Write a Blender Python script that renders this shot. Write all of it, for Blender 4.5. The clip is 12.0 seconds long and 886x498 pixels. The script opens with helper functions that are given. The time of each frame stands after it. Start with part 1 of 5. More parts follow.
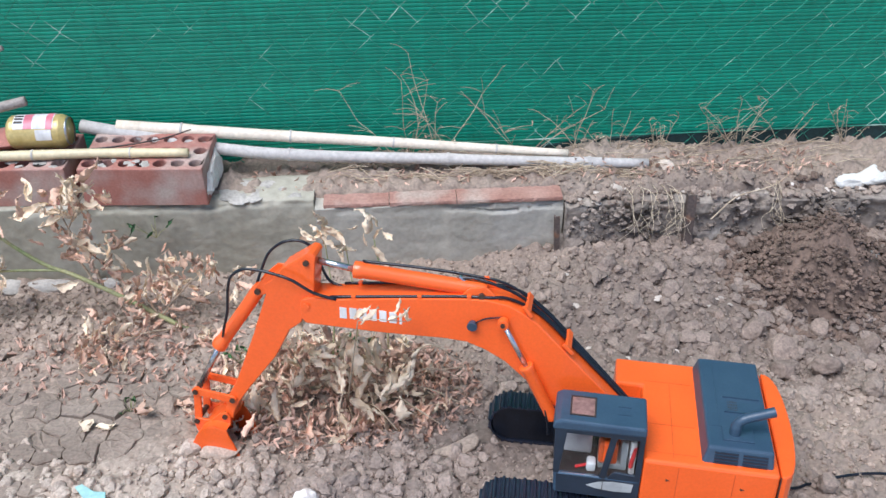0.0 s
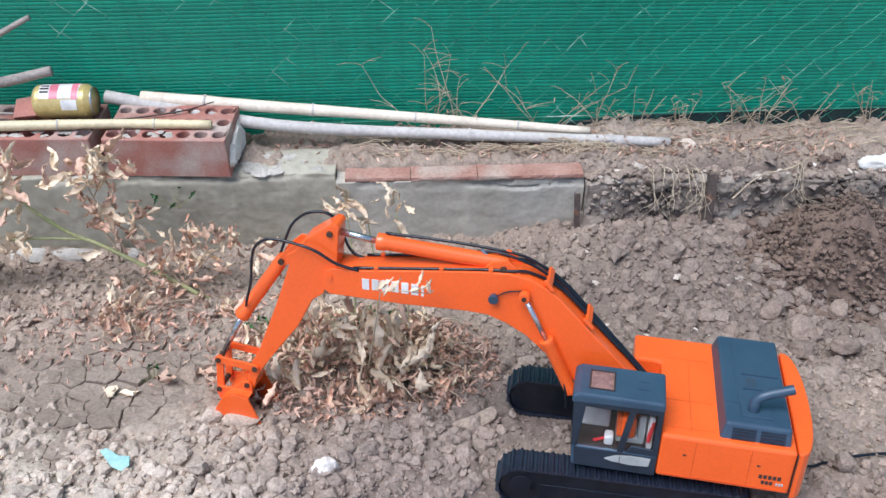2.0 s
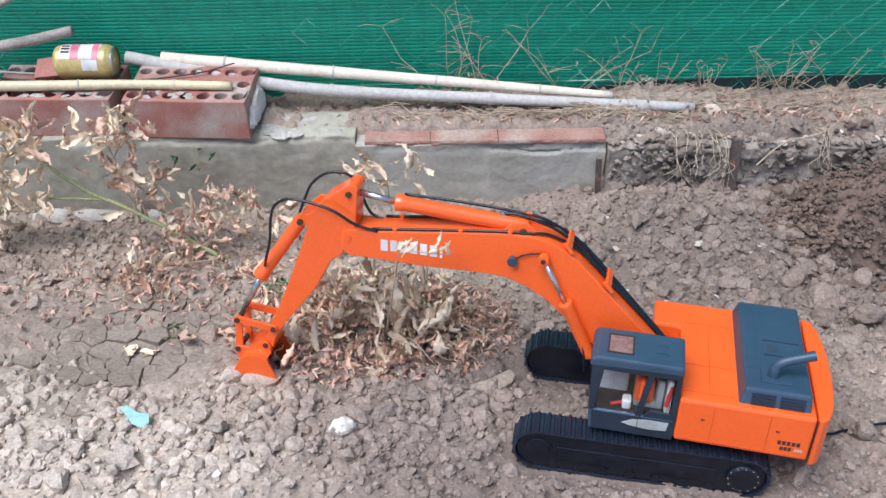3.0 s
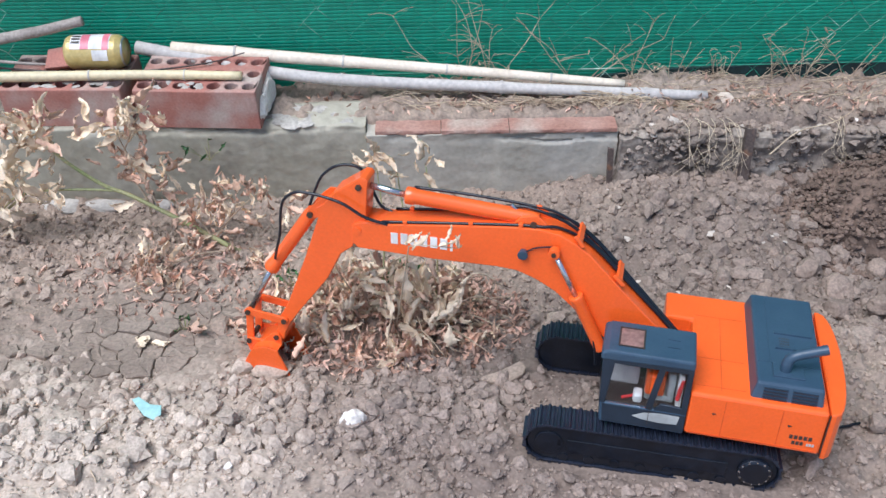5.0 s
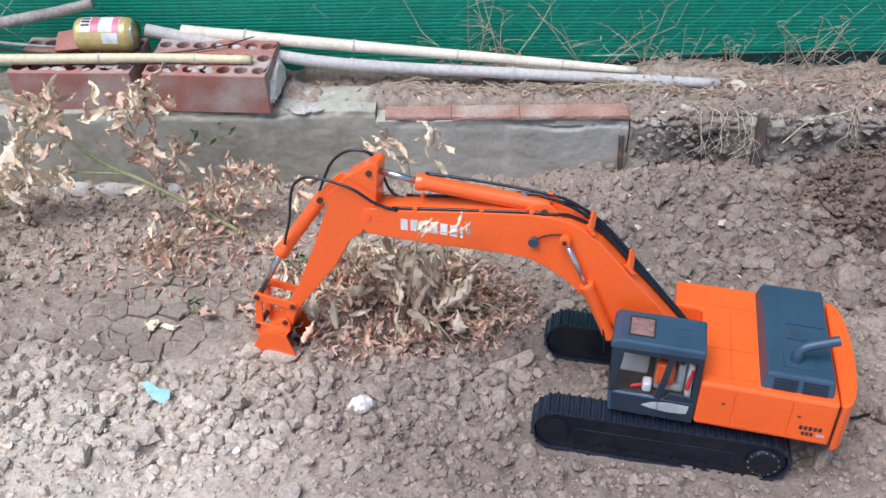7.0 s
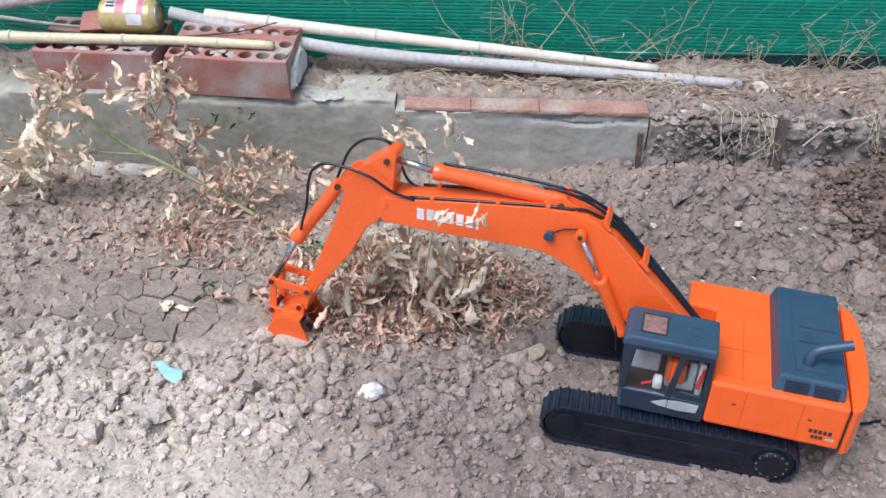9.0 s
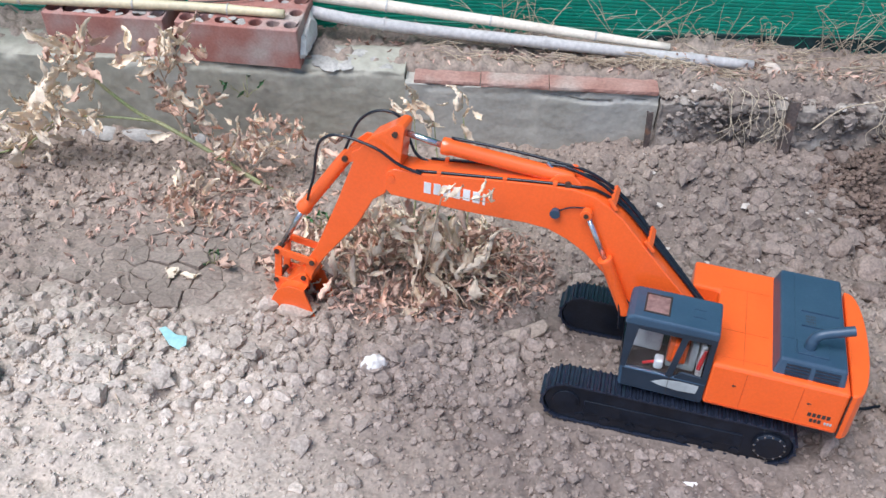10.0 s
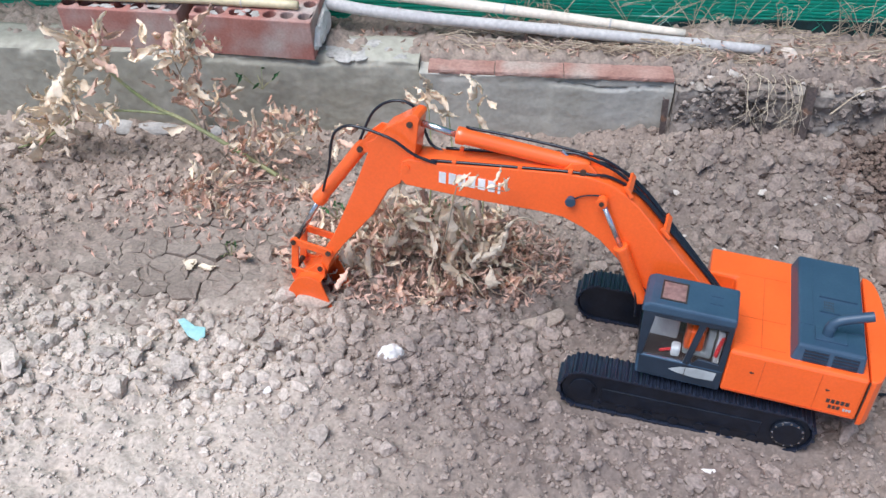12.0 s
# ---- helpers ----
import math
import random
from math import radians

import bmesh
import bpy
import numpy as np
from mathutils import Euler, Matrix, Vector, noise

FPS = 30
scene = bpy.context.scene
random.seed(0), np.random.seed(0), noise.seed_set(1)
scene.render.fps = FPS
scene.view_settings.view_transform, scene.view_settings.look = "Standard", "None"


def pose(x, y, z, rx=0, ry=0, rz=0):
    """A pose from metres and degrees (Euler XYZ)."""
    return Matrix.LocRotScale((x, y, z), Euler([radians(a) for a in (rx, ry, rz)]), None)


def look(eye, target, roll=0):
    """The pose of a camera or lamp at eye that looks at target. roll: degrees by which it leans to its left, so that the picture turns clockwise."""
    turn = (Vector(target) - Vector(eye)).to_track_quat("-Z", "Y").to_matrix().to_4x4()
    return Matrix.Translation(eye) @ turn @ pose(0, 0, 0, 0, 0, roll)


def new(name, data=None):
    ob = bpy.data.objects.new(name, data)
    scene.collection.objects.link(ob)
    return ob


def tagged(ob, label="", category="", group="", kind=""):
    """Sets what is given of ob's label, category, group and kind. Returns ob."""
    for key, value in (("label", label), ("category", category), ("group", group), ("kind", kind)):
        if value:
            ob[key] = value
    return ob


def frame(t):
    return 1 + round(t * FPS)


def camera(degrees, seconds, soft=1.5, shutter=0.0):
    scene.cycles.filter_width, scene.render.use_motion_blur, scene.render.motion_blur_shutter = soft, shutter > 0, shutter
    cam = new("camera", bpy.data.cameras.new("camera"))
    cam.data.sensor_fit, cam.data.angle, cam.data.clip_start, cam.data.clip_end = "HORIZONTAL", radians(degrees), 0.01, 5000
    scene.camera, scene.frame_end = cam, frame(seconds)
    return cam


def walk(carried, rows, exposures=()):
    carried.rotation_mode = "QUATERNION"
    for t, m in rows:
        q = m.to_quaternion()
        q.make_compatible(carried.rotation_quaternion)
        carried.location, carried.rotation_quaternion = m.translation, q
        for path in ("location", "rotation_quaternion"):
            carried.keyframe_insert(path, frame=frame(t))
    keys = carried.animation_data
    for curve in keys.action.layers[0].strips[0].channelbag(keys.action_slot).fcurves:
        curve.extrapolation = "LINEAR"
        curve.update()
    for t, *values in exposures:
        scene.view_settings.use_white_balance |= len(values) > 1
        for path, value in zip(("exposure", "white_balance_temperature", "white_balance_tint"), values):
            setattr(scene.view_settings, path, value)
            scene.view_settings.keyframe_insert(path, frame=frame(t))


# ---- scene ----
cam = camera(52.4, 12.0)
PATH = [
    (0, (0.145, -1.473, 1.07), (0.242, 0.111, -0.147), -0.1),
    (0.5, (0.143, -1.472, 1.07), (0.23, 0.103, -0.159), -0.1),
    (1, (0.141, -1.474, 1.075), (0.215, 0.087, -0.173), -0.1),
    (1.5, (0.139, -1.48, 1.073), (0.207, 0.079, -0.178), -0.3),
    (2, (0.134, -1.484, 1.068), (0.197, 0.074, -0.185), 0.1),
    (2.2, (0.132, -1.487, 1.055), (0.184, 0.062, -0.209), 0.1),
    (2.5, (0.132, -1.483, 1.064), (0.164, 0.027, -0.247), -0.2),
    (2.7, (0.134, -1.487, 1.055), (0.159, 0.031, -0.248), -0.3),
    (4.3, (0.137, -1.475, 1.059), (0.138, 0.024, -0.265), -0.5),
    (4.5, (0.136, -1.476, 1.06), (0.137, 0.022, -0.266), -0.5),
    (5, (0.138, -1.475, 1.062), (0.128, 0.018, -0.269), -1.1),
    (5.5, (0.137, -1.474, 1.061), (0.12, 0.018, -0.271), -1.1),
    (6, (0.135, -1.473, 1.061), (0.11, 0.012, -0.278), -1.2),
    (6.5, (0.134, -1.473, 1.059), (0.107, 0.006, -0.286), -1.0),
    (7, (0.134, -1.471, 1.06), (0.108, 0.001, -0.294), -1.0),
    (7.2, (0.137, -1.473, 1.058), (0.108, 0.002, -0.293), -1.0),
    (8.8, (0.138, -1.476, 1.058), (0.07, -0.001, -0.291), -0.7),
    (9, (0.132, -1.476, 1.059), (0.076, -0.015, -0.305), 0.2),
    (9.2, (0.134, -1.477, 1.062), (0.069, -0.043, -0.331), 1.1),
    (9.5, (0.13, -1.473, 1.063), (0.069, -0.056, -0.347), 1.5),
    (10, (0.131, -1.476, 1.062), (0.067, -0.057, -0.346), 1.5),
    (10.5, (0.13, -1.478, 1.063), (0.057, -0.062, -0.347), 1.1),
    (11, (0.132, -1.482, 1.063), (0.053, -0.067, -0.348), 0.7),
    (11.5, (0.133, -1.48, 1.064), (0.045, -0.073, -0.354), 0.5),
    (12, (0.132, -1.478, 1.063), (0.033, -0.077, -0.361), -0.1),
]
walk(cam, [(t, look(e, g, r)) for t, e, g, r in PATH], ((0.0, 0.34, 5880, 11), (6.0, 0.28, 5850, 11), (9.0, 0.30, 5780, 11), (12.0, 0.32, 5760, 11)))

# ---- light ----
world = bpy.data.worlds.new("world")
scene.world = world
world.use_nodes = True
wn = world.node_tree
sky = wn.nodes.new("ShaderNodeTexSky")
sky.sky_type, sky.sun_disc = 'NISHITA', False
sky.sun_elevation, sky.sun_rotation = radians(67), radians(233)
sky.air_density, sky.dust_density = 1.0, 1.5
wn.nodes["Background"].inputs[1].default_value = 0.126
wn.links.new(sky.outputs[0], wn.nodes["Background"].inputs[0])
sun_data = bpy.data.lights.new("sun", 'SUN')
sun_data.energy, sun_data.angle, sun_data.color = 3.45, radians(44), (1.0, 0.98, 0.96)
sun = new("sun", sun_data)
sun.matrix_world = look((-0.92, -0.76, 3.0), (0.1, 0, 0))


# ---- materials ----
def material(name, color, rough=0.6, metal=0.0, vary=0.25, scale=30.0, fine=180.0, bump=0.15, tint=None, spread=0.0,
             island=0.0, stain=None, stain_scale=8.0, stain_at=0.55, stain_soft=0.08, coat=0.0, size=0.002, patches=()):
    """Procedural surface: two scales of colour variation, fine relief, stains with a shape of their own."""
    m = bpy.data.materials.new(name)
    m.use_nodes = True
    t = m.node_tree
    n, l = t.nodes, t.links
    b = n["Principled BSDF"]
    b.inputs["Roughness"].default_value, b.inputs["Metallic"].default_value = rough, metal
    b.inputs["Coat Weight"].default_value = coat
    co = n.new("ShaderNodeTexCoord")
    big, small = n.new("ShaderNodeTexNoise"), n.new("ShaderNodeTexNoise")
    for node, s in ((big, scale), (small, fine)):
        node.inputs["Scale"].default_value, node.inputs["Detail"].default_value = s, 6
        l.new(co.outputs["Object"], node.inputs["Vector"])
    tint = tint or [c * 0.6 for c in color]
    mix = n.new("ShaderNodeMix")
    mix.data_type = 'RGBA'
    mix.inputs[6].default_value, mix.inputs[7].default_value = (*color, 1), (*tint, 1)
    ramp = n.new("ShaderNodeMapRange")
    ramp.inputs[1].default_value, ramp.inputs[2].default_value = 0.35, 0.7
    l.new(big.outputs[0], ramp.inputs[0])
    l.new(ramp.outputs[0], mix.inputs[0])
    out = mix.outputs[2]
    if stain:
        st, sm, sx = n.new("ShaderNodeTexNoise"), n.new("ShaderNodeMapRange"), n.new("ShaderNodeMix")
        st.inputs["Scale"].default_value, st.inputs["Detail"].default_value = stain_scale, 5
        l.new(co.outputs["Object"], st.inputs["Vector"])
        sm.inputs[1].default_value, sm.inputs[2].default_value = stain_at, stain_at + stain_soft
        l.new(st.outputs[0], sm.inputs[0])
        sx.data_type = 'RGBA'
        l.new(sm.outputs[0], sx.inputs[0])
        l.new(out, sx.inputs[6])
        sx.inputs[7].default_value = (*stain, 1)
        out = sx.outputs[2]
    for cx, cy, rx, ry, col, edge in patches:
        mp, ln, wob, ad, pr, px = (n.new("ShaderNode" + q) for q in ("Mapping", "VectorMath", "TexNoise", "Math", "MapRange", "Mix"))
        mp.inputs["Location"].default_value, mp.inputs["Scale"].default_value = (-cx / rx, -cy / ry, 0), (1 / rx, 1 / ry, 0)
        l.new(co.outputs["Object"], mp.inputs["Vector"])
        ln.operation = 'LENGTH'
        l.new(mp.outputs[0], ln.inputs[0])
        wob.inputs["Scale"].default_value, wob.inputs["Detail"].default_value = 9, 6
        l.new(co.outputs["Object"], wob.inputs["Vector"])
        ad.operation = 'ADD'
        l.new(ln.outputs["Value"], ad.inputs[0])
        l.new(wob.outputs[0], ad.inputs[1])
        pr.inputs[1].default_value, pr.inputs[2].default_value = 1.5 + edge, 1.5 - edge
        l.new(ad.outputs[0], pr.inputs[0])
        px.data_type = 'RGBA'
        l.new(pr.outputs[0], px.inputs[0])
        l.new(out, px.inputs[6])
        px.inputs[7].default_value = (*col, 1)
        out = px.outputs[2]
    hsv = n.new("ShaderNodeHueSaturation")
    l.new(out, hsv.inputs["Color"])
    val = n.new("ShaderNodeMapRange")
    val.inputs[1].default_value, val.inputs[2].default_value = 0.3, 0.7
    val.inputs[3].default_value, val.inputs[4].default_value = 1 - vary, 1 + vary
    l.new(small.outputs[0], val.inputs[0])
    value = val.outputs[0]
    for amount, node, socket in ((spread, "ShaderNodeObjectInfo", "Random"), (island, "ShaderNodeNewGeometry", "Random Per Island")):
        if amount:
            info, mr, mu = n.new(node), n.new("ShaderNodeMapRange"), n.new("ShaderNodeMath")
            mr.inputs[3].default_value, mr.inputs[4].default_value = 1 - amount, 1 + amount
            l.new(info.outputs[socket], mr.inputs[0])
            mu.operation = 'MULTIPLY'
            l.new(mr.outputs[0], mu.inputs[0])
            l.new(value, mu.inputs[1])
            value = mu.outputs[0]
    l.new(value, hsv.inputs["Value"])
    l.new(hsv.outputs[0], b.inputs["Base Color"])
    if bump:
        bp = n.new("ShaderNodeBump")
        bp.inputs["Strength"].default_value, bp.inputs["Distance"].default_value = bump, size
        l.new(small.outputs[0], bp.inputs["Height"])
        l.new(bp.outputs[0], b.inputs["Normal"])
    return m


PALEDUST, DAMP = (-0.42, -0.86, 0.44, 0.30, (0.478, 0.395, 0.318), 0.35), (0.82, -0.23, 0.54, 0.26, (0.178, 0.138, 0.112), 0.35)
# trodden, damp soil under the machine, with its contact shade in the colour
TRODDENSHADE = (0.36, -0.69, 0.42, 0.27, (0.190, 0.147, 0.121), 0.35)
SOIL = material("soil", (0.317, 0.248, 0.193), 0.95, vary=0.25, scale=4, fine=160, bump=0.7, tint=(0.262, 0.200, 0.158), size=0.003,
                stain=(0.362, 0.300, 0.243), stain_scale=2.6, stain_at=0.50, stain_soft=0.25, patches=(PALEDUST, DAMP, TRODDENSHADE))
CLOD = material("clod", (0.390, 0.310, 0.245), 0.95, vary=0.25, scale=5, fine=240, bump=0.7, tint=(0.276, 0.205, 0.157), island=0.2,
                patches=((*PALEDUST[:4], (0.520, 0.435, 0.356), 0.35), (*DAMP[:4], (0.235, 0.182, 0.148), 0.35), (*TRODDENSHADE[:4], (0.265, 0.208, 0.172), 0.35)))
MUD = material("dried_mud", (0.290, 0.230, 0.182), 0.95, vary=0.2, scale=12, fine=200, bump=0.6, tint=(0.215, 0.166, 0.130), spread=0.10)
DARKSOIL = material("dark_soil", (0.177, 0.122, 0.093), 0.95, vary=0.25, scale=18, fine=200, bump=0.7, island=0.3)
DAMPCLOD = material("damp_clod", (0.27, 0.205, 0.165), 0.95, vary=0.25, scale=40, fine=240, bump=0.8, tint=(0.20, 0.15, 0.118), spread=0.15)
OLDCONCRETE = material("old_concrete", (0.415, 0.385, 0.305), 0.92, vary=0.12, scale=6, fine=70, bump=0.5, tint=(0.305, 0.285, 0.22),
                       stain=(0.48, 0.45, 0.38), stain_scale=5, stain_at=0.56, stain_soft=0.15)
CONCRETE = material("concrete", (0.455, 0.425, 0.36), 0.9, vary=0.10, scale=5, fine=110, bump=0.35, tint=(0.365, 0.34, 0.28),
                    stain=(0.50, 0.48, 0.43), stain_scale=4, stain_at=0.52, stain_soft=0.3)
BANKCLOD = material("bank_clod", (0.245, 0.20, 0.166), 0.95, vary=0.25, scale=9, fine=240, bump=0.7, tint=(0.165, 0.132, 0.108), island=0.35)
MORTAR = material("mortar", (0.47, 0.435, 0.385), 0.95, vary=0.18, scale=25, fine=150, bump=0.5)
BRICK = material("brick_clay", (0.40, 0.175, 0.135), 0.85, vary=0.12, scale=14, fine=200, bump=0.3, tint=(0.33, 0.13, 0.10),
                 stain=(0.46, 0.37, 0.32), stain_scale=10, stain_at=0.46, stain_soft=0.26)
TILE = material("terracotta", (0.40, 0.235, 0.185), 0.85, vary=0.18, scale=18, fine=160, bump=0.35, tint=(0.30, 0.150, 0.112),
                stain=(0.42, 0.335, 0.275), stain_scale=11, stain_at=0.52, stain_soft=0.2)
ROUGHCAST = material("broken_footing", (0.31, 0.265, 0.222), 0.95, vary=0.25, scale=9, fine=130, bump=0.7, tint=(0.19, 0.152, 0.124),
                     stain=(0.42, 0.38, 0.33), stain_scale=7, stain_at=0.57, stain_soft=0.15)
GREEN = material("green_screen", (0.010, 0.285, 0.178), 0.42, vary=0.12, scale=3, fine=90, bump=0.1, tint=(0.008, 0.240, 0.150), spread=0.12)
HEM = material("dark_hem", (0.02, 0.05, 0.05), 0.7, vary=0.3, scale=12)
WIRE = material("coated_wire", (0.025, 0.24, 0.155), 0.5, vary=0.4, scale=9, fine=60, bump=0.1, stain=(0.40, 0.54, 0.45), stain_scale=7, stain_at=0.585)
ORANGE = material("orange_paint", (0.88, 0.125, 0.018), 0.30, vary=0.05, scale=14, fine=260, bump=0.03, tint=(0.82, 0.112, 0.016), coat=0.35)
# darker orange that stands for the shade in the panel gaps
GAPSHADE = material("panel_gap_shade", (0.70, 0.088, 0.014), 0.5, vary=0.1, bump=0.02)
SLATE = material("slate_paint", (0.038, 0.072, 0.112), 0.42, vary=0.08, scale=30, fine=260, bump=0.05, tint=(0.030, 0.060, 0.098))
BLACK = material("black_rubber", (0.009, 0.012, 0.020), 0.30, vary=0.3, scale=40, fine=200, bump=0.04)
# base lighter and bluer than the rubber: sky sheen put into the colour
CLEAT = material("sheen_tinted_cleat", (0.020, 0.026, 0.044), 0.30, vary=0.3, scale=40, fine=200, bump=0.04, coat=0.25)
PIN = material("pin_steel", (0.10, 0.07, 0.055), 0.45, metal=0.6, vary=0.2)
STEEL = material("polished_steel", (0.62, 0.62, 0.63), 0.25, metal=0.9, vary=0.1, scale=60, bump=0.05)
RUST = material("rusty_steel", (0.15, 0.115, 0.10), 0.8, metal=0.3, vary=0.3, scale=40, stain=(0.24, 0.13, 0.08), stain_scale=30)
WHITE = material("white_vinyl", (0.82, 0.80, 0.77), 0.5, vary=0.04, bump=0.02)
# darker slate: window surrounds and fittings, plus the shade on the cab side
DARKSLATE = material("dark_slate", (0.020, 0.032, 0.050), 0.4, vary=0.08, scale=30, fine=260, bump=0.05)
# dark reddish pane, its colour lightened to pink for the light it reflects
HATCH = material("hatch_pane", (0.30, 0.17, 0.15), 0.12, vary=0.2, scale=60, bump=0.05)
GREY = material("silver_vinyl", (0.46, 0.48, 0.47), 0.4, vary=0.06, bump=0.02)
RED = material("red_plastic", (0.65, 0.03, 0.03), 0.4, vary=0.05, bump=0.02)
CANE = material("pale_cane", (0.80, 0.70, 0.56), 0.55, vary=0.12, scale=14, fine=120, bump=0.15, tint=(0.66, 0.56, 0.44))
CANEGREY = material("weathered_cane", (0.54, 0.505, 0.465), 0.7, vary=0.15, scale=14, fine=120, bump=0.2, tint=(0.45, 0.42, 0.395))
CANEYELLOW = material("yellow_cane", (0.70, 0.59, 0.36), 0.5, vary=0.12, scale=12, fine=120, bump=0.15, tint=(0.58, 0.50, 0.33))
BARK = material("grey_bark", (0.38, 0.33, 0.29), 0.9, vary=0.25, scale=40, bump=0.5)
LEAF = material("dry_leaf", (0.84, 0.59, 0.435), 0.75, vary=0.2, scale=45, fine=200, bump=0.3, tint=(0.68, 0.41, 0.285), spread=0.26)
LEAFPALE = material("bleached_leaf", (0.93, 0.80, 0.61), 0.75, vary=0.15, scale=45, fine=200, bump=0.3, tint=(0.84, 0.63, 0.43), spread=0.15)
LITTER = material("leaf_litter", (0.66, 0.45, 0.35), 0.85, vary=0.25, scale=30, fine=200, bump=0.3, tint=(0.40, 0.235, 0.165), island=0.4)


def let_light_through(m, share):
    """Thin dry tissue: part of the light passes to the other side."""
    n, l = m.node_tree.nodes, m.node_tree.links
    b, out = n["Principled BSDF"], n["Material Output"]
    tr, mx = n.new("ShaderNodeBsdfTranslucent"), n.new("ShaderNodeMixShader")
    l.new(b.inputs["Base Color"].links[0].from_socket, tr.inputs["Color"])
    mx.inputs[0].default_value = share
    l.new(b.outputs[0], mx.inputs[1])
    l.new(tr.outputs[0], mx.inputs[2])
    l.new(mx.outputs[0], out.inputs["Surface"])


for thin in (LEAF, LEAFPALE, LITTER):
    let_light_through(thin, 0.14)
STEM = material("green_stem", (0.24, 0.29, 0.115), 0.6, vary=0.2, scale=14, tint=(0.42, 0.37, 0.20))
DRYSTEM = material("dry_stem", (0.56, 0.45, 0.32), 0.8, vary=0.25, scale=20, tint=(0.31, 0.22, 0.15))
STRAW = material("pale_straw", (0.66, 0.55, 0.40), 0.8, vary=0.2, scale=20, tint=(0.48, 0.38, 0.26))
HERB = material("green_herb", (0.06, 0.16, 0.05), 0.6, vary=0.25, spread=0.3)
TEAL = material("teal_plastic", (0.22, 0.44, 0.41), 0.45, vary=0.12, scale=30, bump=0.15, tint=(0.30, 0.50, 0.47))
WSTONE = material("white_stone", (0.72, 0.67, 0.61), 0.8, vary=0.15, scale=40, bump=0.4, tint=(0.55, 0.5, 0.45), island=0.2)
CREAM = material("cream_stone", (0.66, 0.56, 0.46), 0.9, vary=0.12, scale=40, bump=0.4, tint=(0.54, 0.44, 0.36))
PALESTONE = material("pale_stone", (0.50, 0.44, 0.38), 0.9, vary=0.15, scale=40, bump=0.4, tint=(0.38, 0.32, 0.27), spread=0.25)
LIME = material("white_lime", (0.72, 0.70, 0.65), 0.9, vary=0.1, scale=20, bump=0.4, tint=(0.6, 0.57, 0.51))
GOLD = material("gold_can", (0.60, 0.47, 0.20), 0.35, metal=0.25, vary=0.1, scale=60, bump=0.05, tint=(0.50, 0.37, 0.13))
PINK = material("pink_print", (0.78, 0.22, 0.28), 0.4, vary=0.06, bump=0.02)
ALU = material("aluminium", (0.68, 0.68, 0.68), 0.3, metal=0.9, vary=0.08, bump=0.05)
INK = material("dark_print", (0.05, 0.035, 0.03), 0.5, vary=0.1, bump=0.02)
GLASS = bpy.data.materials.new("glass")
GLASS.use_nodes = True
gb = GLASS.node_tree.nodes["Principled BSDF"]
gb.inputs["Base Color"].default_value, gb.inputs["Roughness"].default_value = (0.62, 0.66, 0.70, 1), 0.06
gb.inputs["Transmission Weight"].default_value, gb.inputs["IOR"].default_value = 1.0, 1.42


# ---- building helpers ----
class Shape:
    """Collects vertices and faces of one mesh."""

    def __init__(self):
        self.v, self.f = [], []

    def add(self, verts, faces):
        k = len(self.v)
        self.v += [tuple(p) for p in verts]
        self.f += [tuple(i + k for i in face) for face in faces]
        return self

    def box(self, x0, x1, y0, y1, z0, z1, m=None):
        p = [Vector((x, y, z)) for x in (x0, x1) for y in (y0, y1) for z in (z0, z1)]
        if m:
            p = [m @ q for q in p]
        return self.add(p, [(0, 1, 3, 2), (4, 6, 7, 5), (0, 4, 5, 1), (2, 3, 7, 6), (0, 2, 6, 4), (1, 5, 7, 3)])

    def prism(self, outline, a, b, axis="y", m=None):
        """An outline of two coordinates, pushed from a to b along the axis."""
        def place(u, w, s):
            return Vector((u, s, w)) if axis == "y" else (Vector((u, w, s)) if axis == "z" else Vector((s, u, w)))
        n = len(outline)
        p = [place(u, w, a) for u, w in outline] + [place(u, w, b) for u, w in outline]
        if m:
            p = [m @ q for q in p]
        return self.add(p, [tuple(range(n))[::-1], tuple(range(n, 2 * n))] + [(i, (i + 1) % n, n + (i + 1) % n, n + i) for i in range(n)])

    def tube(self, points, radius, n=8, caps=True):
        """A round bar along points; radius one number or one for each point."""
        pts = [Vector(p) for p in points]
        rad = radius if isinstance(radius, (list, tuple)) else [radius] * len(pts)
        ref = None
        rings = []
        for i, p in enumerate(pts):
            d = (pts[min(i + 1, len(pts) - 1)] - pts[max(i - 1, 0)]).normalized()
            if ref is None:
                ref = d.orthogonal().normalized()
            ref = (ref - d * ref.dot(d)).normalized()
            side = d.cross(ref)
            rings += [p + rad[i] * (math.cos(a) * ref + math.sin(a) * side) for a in (2 * math.pi * j / n for j in range(n))]
        k = len(pts)
        faces = [(i * n + j, i * n + (j + 1) % n, (i + 1) * n + (j + 1) % n, (i + 1) * n + j) for i in range(k - 1) for j in range(n)]
        if caps:
            faces += [tuple(range(n))[::-1], tuple(range((k - 1) * n, k * n))]
        return self.add(rings, faces)

    def mesh(self, name, mat, smooth=False):
        me = bpy.data.meshes.new(name)
        me.from_pydata(self.v, [], self.f)
        bm = bmesh.new()
        bm.from_mesh(me)
        if len(bm.faces) < 60000:
            bmesh.ops.recalc_face_normals(bm, faces=bm.faces)
        bm.to_mesh(me)
        bm.free()
        if smooth:
            me.polygons.foreach_set("use_smooth", [True] * len(me.polygons))
        me.materials.append(mat)
        return me


